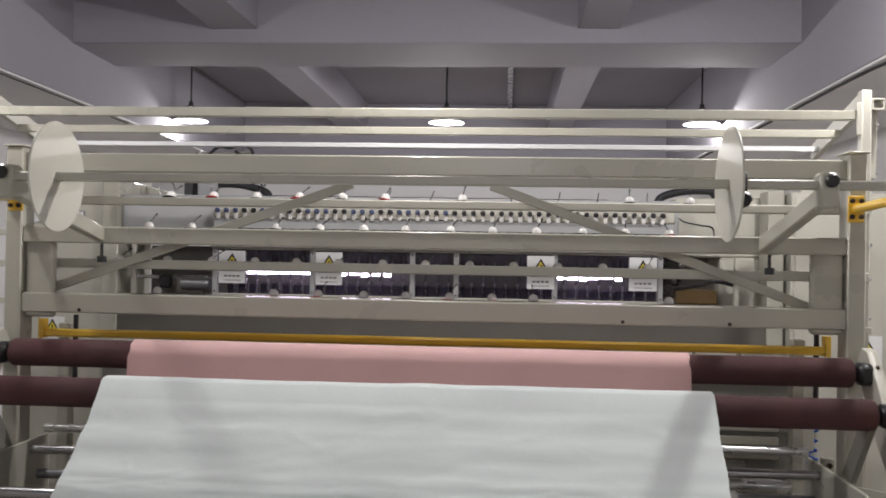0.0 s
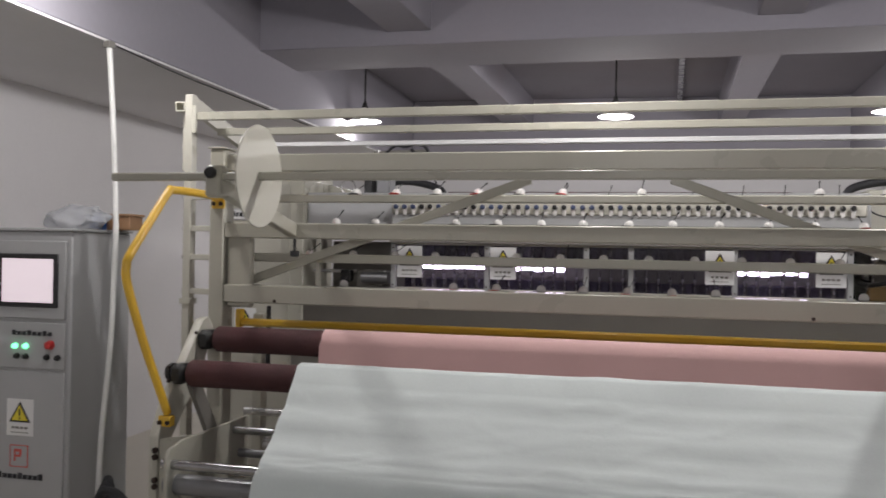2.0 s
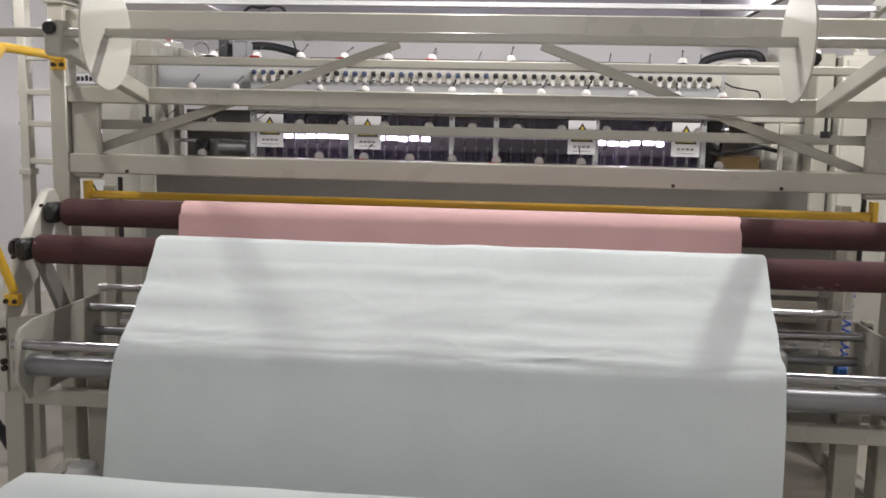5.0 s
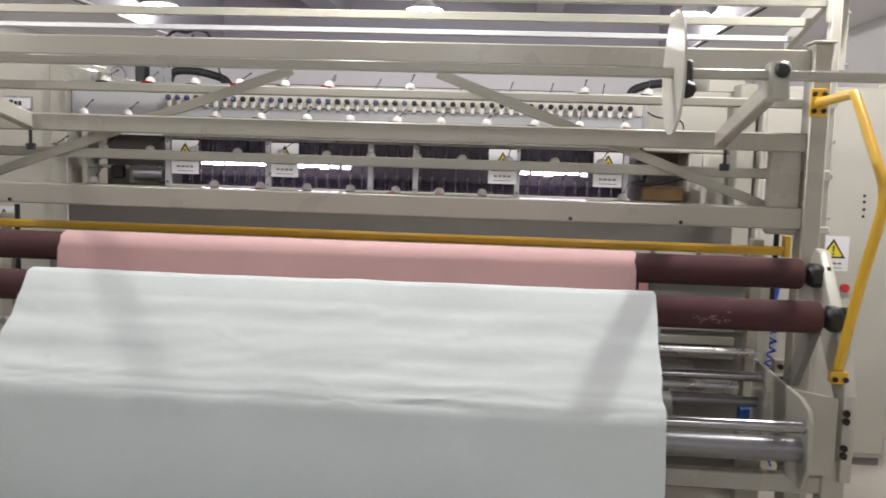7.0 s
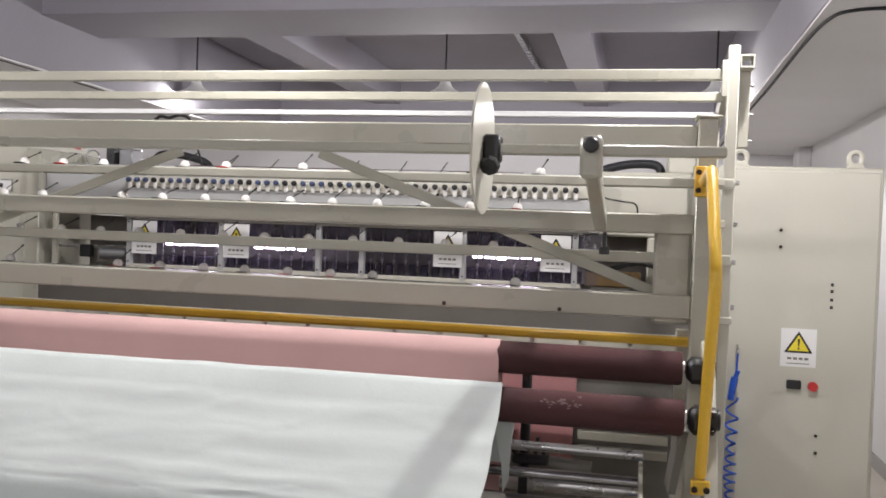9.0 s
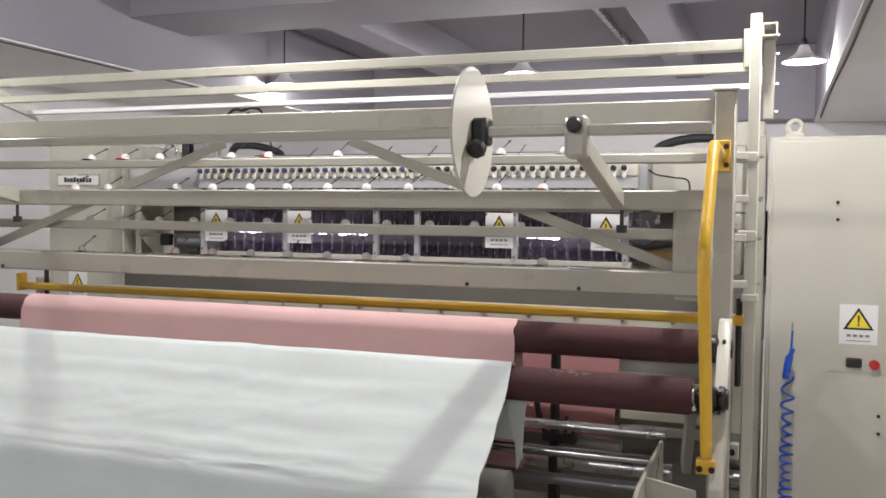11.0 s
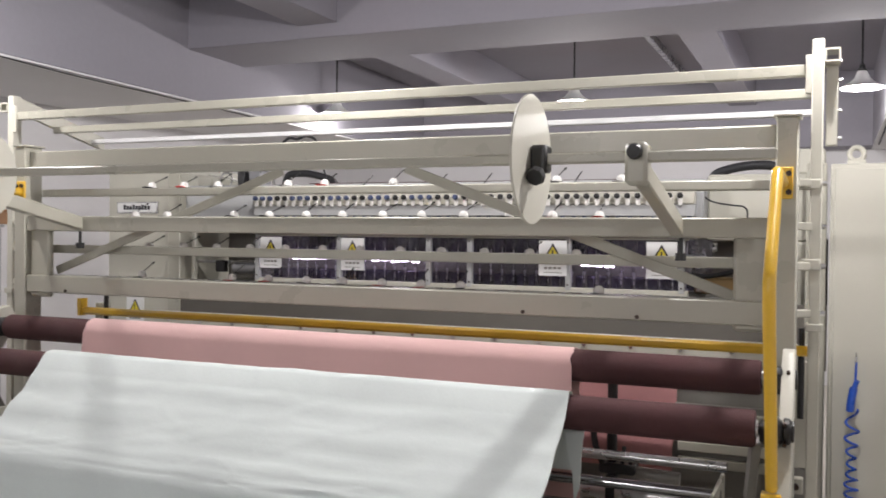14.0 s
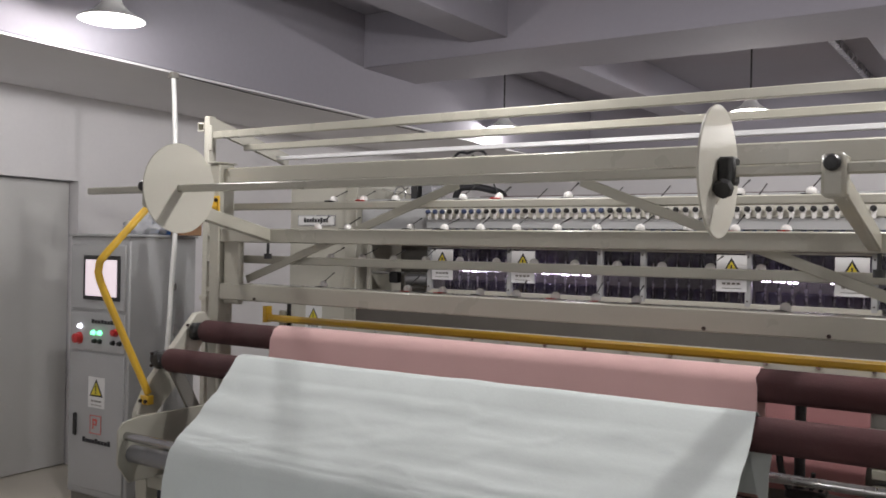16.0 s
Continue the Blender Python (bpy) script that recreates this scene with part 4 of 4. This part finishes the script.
part("clamp_hook", pipe(smooth_path([(0.87, 4.58, 0.86), (0.885, 4.57, 0.78), (0.92, 4.56, 0.71)]), 0.014, 8), BLACK, clampj)
for i in range(2):
    part("tooth", rod((1.0 + 0.035 * i, 4.58, 0.71), (1.01 + 0.035 * i, 4.57, 0.79 - 0.02 * i), 0.009, 6), BLACK, clampj)
part("stand", box(0.93, 0.97, 4.56, 4.64, G, 0.66, 0.004), BLACK, clampj)
solo("finished_quilt", cloth([(5.276, 1.035), (5.27, 0.95), (5.26, 0.84), (5.24, 0.78), (5.17, 0.68), (5.15, 0.56)], -1.613, 1.12, 30, 0.006, 31, 0.008), SHADED_PINK, "pink quilted cloth hanging below the clamp rail, shade in its colour", "fabric")
tool = thing("tool_box", "small dark box with a yellow lid on the floor", "box")
part("body", box(-2.02, -1.86, 4.2, 4.4, G, 0.0, 0.008), BLACK, tool)
part("lid", box(-2.03, -1.85, 4.19, 4.41, 0.0, 0.045, 0.006), YELLOW, tool)

# ---- control cabinet ----
control = thing("control_cabinet", "grey steel control cabinet with a lit touch screen", "cabinet")
CX0, CX1, CY0, CY1 = -3.91, -3.262, 4.5, 5.06
body = part("body", box(CX0, CX1, CY0, CY1, G + 0.09, 1.715, 0.008), GREY_CAB, control)
part("plinth", box(CX0 + 0.02, CX1 - 0.02, CY0 + 0.02, CY1 - 0.02, G, G + 0.09), GREY_DARK, control)
part("roof", box(CX0 - 0.012, CX1 + 0.012, CY0 - 0.015, CY1 + 0.01, 1.715, 1.732, 0.004), GREY_CAB, control)
upper = part("screen_door", box(CX0 + 0.035, CX1 - 0.03, CY0 - 0.014, CY0, 1.215, 1.66, 0.005), GREY_CAB, control)
bezel = part("bezel", box(-3.735, -3.338, CY0 - 0.024, CY0 - 0.014, 1.28, 1.585, 0.004), BLACK, upper, "black screen bezel")
part("screen", box(-3.705, -3.368, CY0 - 0.027, CY0 - 0.024, 1.308, 1.556), SCREEN, upper, "pale glowing touch screen")
panel = part("control_panel", box(CX0 + 0.035, CX1 - 0.03, CY0 - 0.014, CY0, 0.93, 1.195, 0.005), GREY_CAB, control, "grey control panel with buttons")
for i in range(8):
    part("print_bar", box(-3.64 + 0.034 * i, -3.64 + 0.034 * i + 0.026, CY0 - 0.017, CY0 - 0.014, 1.12, 1.142 if i % 3 else 1.148), INK, panel)


def button(x, z, r, mat, depth=0.02, name="button"):
    part(name, lathe([(r * 1.25, 0), (r * 1.25, 0.005), (r, 0.006), (r, depth), (r * 0.8, depth + 0.004), (0.001, depth + 0.005)], 14, matrix=pose(x, CY0 - 0.014, z, 90, 0, 0)), mat, panel)


button(-3.764, 1.094, 0.014, WHITE_GLOW, name="indicator")
button(-3.616, 1.057, 0.013, GREEN_GLOW, name="indicator")
button(-3.545, 1.059, 0.013, GREEN_GLOW, name="indicator")
button(-3.777, 1.01, 0.034, RED, 0.04, "main_switch")
button(-3.383, 1.07, 0.022, RED, 0.03)
for x in (-3.602, -3.543, -3.403, -3.334):
    button(x, 1.0, 0.014, BLACK, 0.02)
lower_door = part("lower_door", box(CX0 + 0.035, CX1 - 0.03, CY0 - 0.014, CY0, G + 0.14, 0.915, 0.005), GREY_CAB, control)
sign(lower_door, -3.665, CY0 - 0.014, 0.755, 0.178, 0.21)
mark = part("inspection_label", box(-3.64, -3.515, CY0 - 0.0165, CY0 - 0.0145, 0.365, 0.495), GREY_CAB, lower_door)
for a in ((-3.638, -3.517, 0.488, 0.493), (-3.638, -3.517, 0.367, 0.372), (-3.638, -3.633, 0.372, 0.488), (-3.522, -3.517, 0.372, 0.488), (-3.61, -3.6, 0.4, 0.47), (-3.6, -3.56, 0.455, 0.47), (-3.6, -3.565, 0.425, 0.437), (-3.575, -3.56, 0.437, 0.455)):
    part("red_line", box(a[0], a[1], CY0 - 0.0185, CY0 - 0.0165, a[2], a[3]), RED_PRINT, mark)
for i in range(9):
    part("print_bar", box(-3.72 + 0.034 * i, -3.72 + 0.034 * i + 0.027, CY0 - 0.0175, CY0 - 0.0145, 0.3, 0.325 if i % 4 else 0.335), INK, lower_door)
part("lock_handle", box(-3.82, -3.785, CY0 - 0.03, CY0 - 0.014, 0.335, 0.49, 0.006), BLACK, lower_door)
for z in (1.05, 1.35):
    part("latch", box(CX1, CX1 + 0.012, CY1 - 0.2, CY1 - 0.18, z, z + 0.05, 0.003), STEEL, control)

bag = bmesh.new()
bmesh.ops.create_icosphere(bag, subdivisions=4, radius=1)
for v in bag.verts:
    n = noise.noise(v.co * 2.0) * 0.3 + noise.noise(v.co * 5.0) * 0.1
    v.co = Vector((v.co.x * 0.2, v.co.y * 0.1, max(-0.055, v.co.z * 0.085))) * (1 + n)
    v.co.z = max(v.co.z, -0.055)
solo("plastic_bag", bag, PLASTIC_BAG, "crumpled clear plastic bag lying on the cabinet", "bag", at=pose(-3.42, 4.75, 1.789))
crate = thing("wooden_box", "small brown wooden box on the cabinet", "box")
part("body", box(-3.3, -3.14, 4.86, 5.0, 1.733, 1.815, 0.004), WOOD, crate)
part("lid", box(-3.31, -3.13, 4.85, 5.01, 1.815, 1.83, 0.003), WOOD, crate)
solo("blue_roll", rod((-3.36, 4.85, 1.772), (-3.3, 4.85, 1.772), 0.038, 16), BLUE, "small blue roll of film on the cabinet", "roll")

# white cable conduit from the beam to the floor
conduit = thing("cable_conduit", "white plastic cable conduit hanging from the ceiling beam", "conduit")
part("tube", pipe(smooth_path([(-3.3, 4.86, 2.85), (-3.255, 4.85, 2.35), (-3.205, 4.82, 1.78), (-3.186, 4.78, 1.4), (-3.19, 4.76, 1.0), (-3.21, 4.72, 0.5), (-3.22, 4.7, G + 0.012)], 8), 0.017, 12), PIPE_WHITE, conduit)
part("clip", box(-3.325, -3.275, 4.83, 4.89, 2.83, 2.872, 0.004), GREY_DARK, conduit)
solo("ceiling_cable", pipe(smooth_path([(-3.3, 4.88, 2.862), (-3.38, 5.8, 2.855), (-3.44, 6.9, 2.862), (-3.5, 8.4, 2.86)], 6), 0.005, 6), RUBBER, "thin dark cable clipped under the beam", "cable")

# black cables on the floor by the stand
for k in range(4):
    solo("floor_cable", pipe(smooth_path([(-3.15 + 0.03 * k, 4.5, G + 0.03), (-3.05, 4.46 + 0.03 * k, 0.22 + 0.03 * k), (-2.9, 4.4, 0.3 - 0.02 * k), (-2.75, 4.35 - 0.03 * k, 0.2), (-2.6, 4.4 + 0.04 * k, G + 0.035)], 6), 0.025, 8), RUBBER, "thick black cable looping over the floor", "cable", "floor cables")

# ---- electrical cabinet ----
elec = thing("electrical_cabinet", "tall cream electrical cabinet with a warning label", "cabinet")
EX0, EX1, EY0, EY1 = 1.807, 2.645, 5.77, 6.5
part("body", box(EX0, EX1, EY0, EY1, G + 0.05, 2.085, 0.008), CREAM_LIGHT, elec)
part("plinth", box(EX0 + 0.02, EX1 - 0.02, EY0 + 0.02, EY1, G, G + 0.05), GREY_DARK, elec)
edoor = part("door", box(EX0 + 0.02, EX1 - 0.015, EY0 - 0.012, EY0, G + 0.08, 2.06, 0.005), CREAM_LIGHT, elec)
sign(edoor, 2.165, EY0 - 0.012, 1.222, 0.18, 0.205)
eplate = part("switch_plate", box(2.105, 2.41, EY0 - 0.016, EY0 - 0.012, 0.873, 0.985), CREAM_LIGHT, edoor)
part("switch", box(2.2, 2.275, EY0 - 0.035, EY0 - 0.015, 0.9, 0.948, 0.006), BLACK, eplate)
part("red_button", rod((2.333, EY0 - 0.015, 0.92), (2.333, EY0 - 0.04, 0.92), 0.025, 14), RED, eplate)
for x, z in ((2.142, 1.744), (2.144, 1.655), (2.36, 0.656), (2.362, 0.565)):
    part("screw", rod((x, EY0 - 0.012, z), (x, EY0 - 0.02, z), 0.009, 8), BOLT, edoor)
for z in (1.455, 1.42, 1.375, 1.335):
    part("vent_slot", box(2.403, 2.418, EY0 - 0.014, EY0 - 0.011, z, z + 0.016), INK, edoor)
for x in (1.93, 2.52):
    eye = [(x + 0.035 * math.cos(2 * math.pi * k / 16), 5.86, 2.14 + 0.035 * math.sin(2 * math.pi * k / 16)) for k in range(17)]
    part("lifting_eye", pipe(eye, 0.014, 8, bm=box(x - 0.045, x + 0.045, 5.845, 5.875, 2.085, 2.11, 0.004)), CREAM_LIGHT, elec, "cream lifting eye")

# coiled blue air hose
coil = []
for k in range(17 * 12):
    a = 2 * math.pi * k / 12
    coil.append((1.925 + (0.026 + 0.006 * math.sin(k * 0.11)) * math.cos(a), 5.69 + 0.027 * math.sin(a), 0.84 - 0.86 * (k / (17 * 12)) ** 0.72))
hose = thing("air_hose", "coiled blue air hose with a blow gun hanging by the cabinet", "hose")
part("coil", pipe(coil, 0.0065, 6), BLUE_HOSE, hose)
part("lead", pipe(smooth_path([(1.951, 5.69, -0.02), (1.93, 5.66, -0.08), (1.95, 5.64, G + 0.012)]), 0.0065, 6), BLUE_HOSE, hose)
part("gun_body", pipe(smooth_path([(1.915, 5.69, 0.83), (1.92, 5.68, 0.89), (1.93, 5.675, 0.95)]), 0.02, 10), BLUE_HOSE, hose)
part("gun_handle", rod((1.928, 5.672, 0.94), (1.944, 5.662, 0.99), 0.013, 8), BLUE_HOSE, hose)
part("nozzle", rod((1.935, 5.672, 0.95), (1.94, 5.67, 1.08), 0.006, 8), BLUE_HOSE, hose)
part("hook", pipe(smooth_path([(1.94, 5.757, 1.11), (1.94, 5.71, 1.12), (1.94, 5.675, 1.1), (1.94, 5.67, 1.06)]), 0.005, 6), STEEL, hose)

# cable looping down the wall, and the ceiling conduit
solo("wall_cable", pipe(smooth_path([(2.33, 12.6, 2.86), (2.31, 10.0, 2.858), (2.32, 8.0, 2.86), (2.31, 6.4, 2.858), (2.33, 5.75, 2.86), (2.42, 5.55, 2.86), (2.7, 5.5, 2.858), (3.36, 5.45, 2.86)], 8), 0.01, 8), RUBBER, "thin black cable clipped under the ceiling beam", "cable")
solo("ceiling_conduit", box(0.06, 0.12, 8.0, 13.0, 3.72, 3.8, 0.004), STEEL, "thin metal conduit fixed under the ceiling", "conduit")

# small things on the floor at the stand's foot
can = thing("paint_can", "small white can on the floor beside the stand", "can")
part("body", lathe([(0.065, 0), (0.072, 0.004), (0.072, 0.26), (0.068, 0.265), (0.004, 0.265)], 20, matrix=pose(-1.92, 3.75, G)), PAPER, can)
part("lid", lathe([(0.062, 0.265), (0.062, 0.285), (0.055, 0.295), (0.003, 0.3)], 20, matrix=pose(-1.92, 3.75, G)), PIPE_WHITE, can)
part("cross_shelf", box(XL + 0.2, XR - 0.2, 4.0, 4.3, 0.34, 0.36, 0.003), GREY_DARK, stand, "dark grey sheet shelf")
rack = thing("air_valve", "small blue pneumatic valve block on a stem", "valve")
part("stem", rod((1.44, 4.35, G), (1.44, 4.35, 0.49), 0.02, 10), STEEL, rack)
part("valve_body", box(1.405, 1.475, 4.31, 4.39, 0.49, 0.56, 0.006), BLUE, rack)
part("fitting", rod((1.475, 4.35, 0.525), (1.505, 4.35, 0.525), 0.012, 8), STEEL, rack)


# ---- true size ----
def to_true_size():
    """Brings everything to true size, with the floor at height 0."""
    shrink = Matrix.Scale(TRUE, 4)
    done = set()
    for ob in scene.objects:
        if ob.type == "CAMERA":
            continue
        if ob.type == "MESH" and ob.data not in done:
            ob.data.transform(shrink)
            done.add(ob.data)
        ob.location *= TRUE
        if ob.parent is None:
            ob.location.z += LIFT


to_true_size()


def motions():
    """The machine draws the cloths in: both feed rollers turn slowly, their front faces rising."""
    for roller, y, z in ROLLERS:
        walk(roller, [(t, pose(0, y * TRUE, z * TRUE, -20.0 * t, 0, 0)) for t in range(17)])


motions()
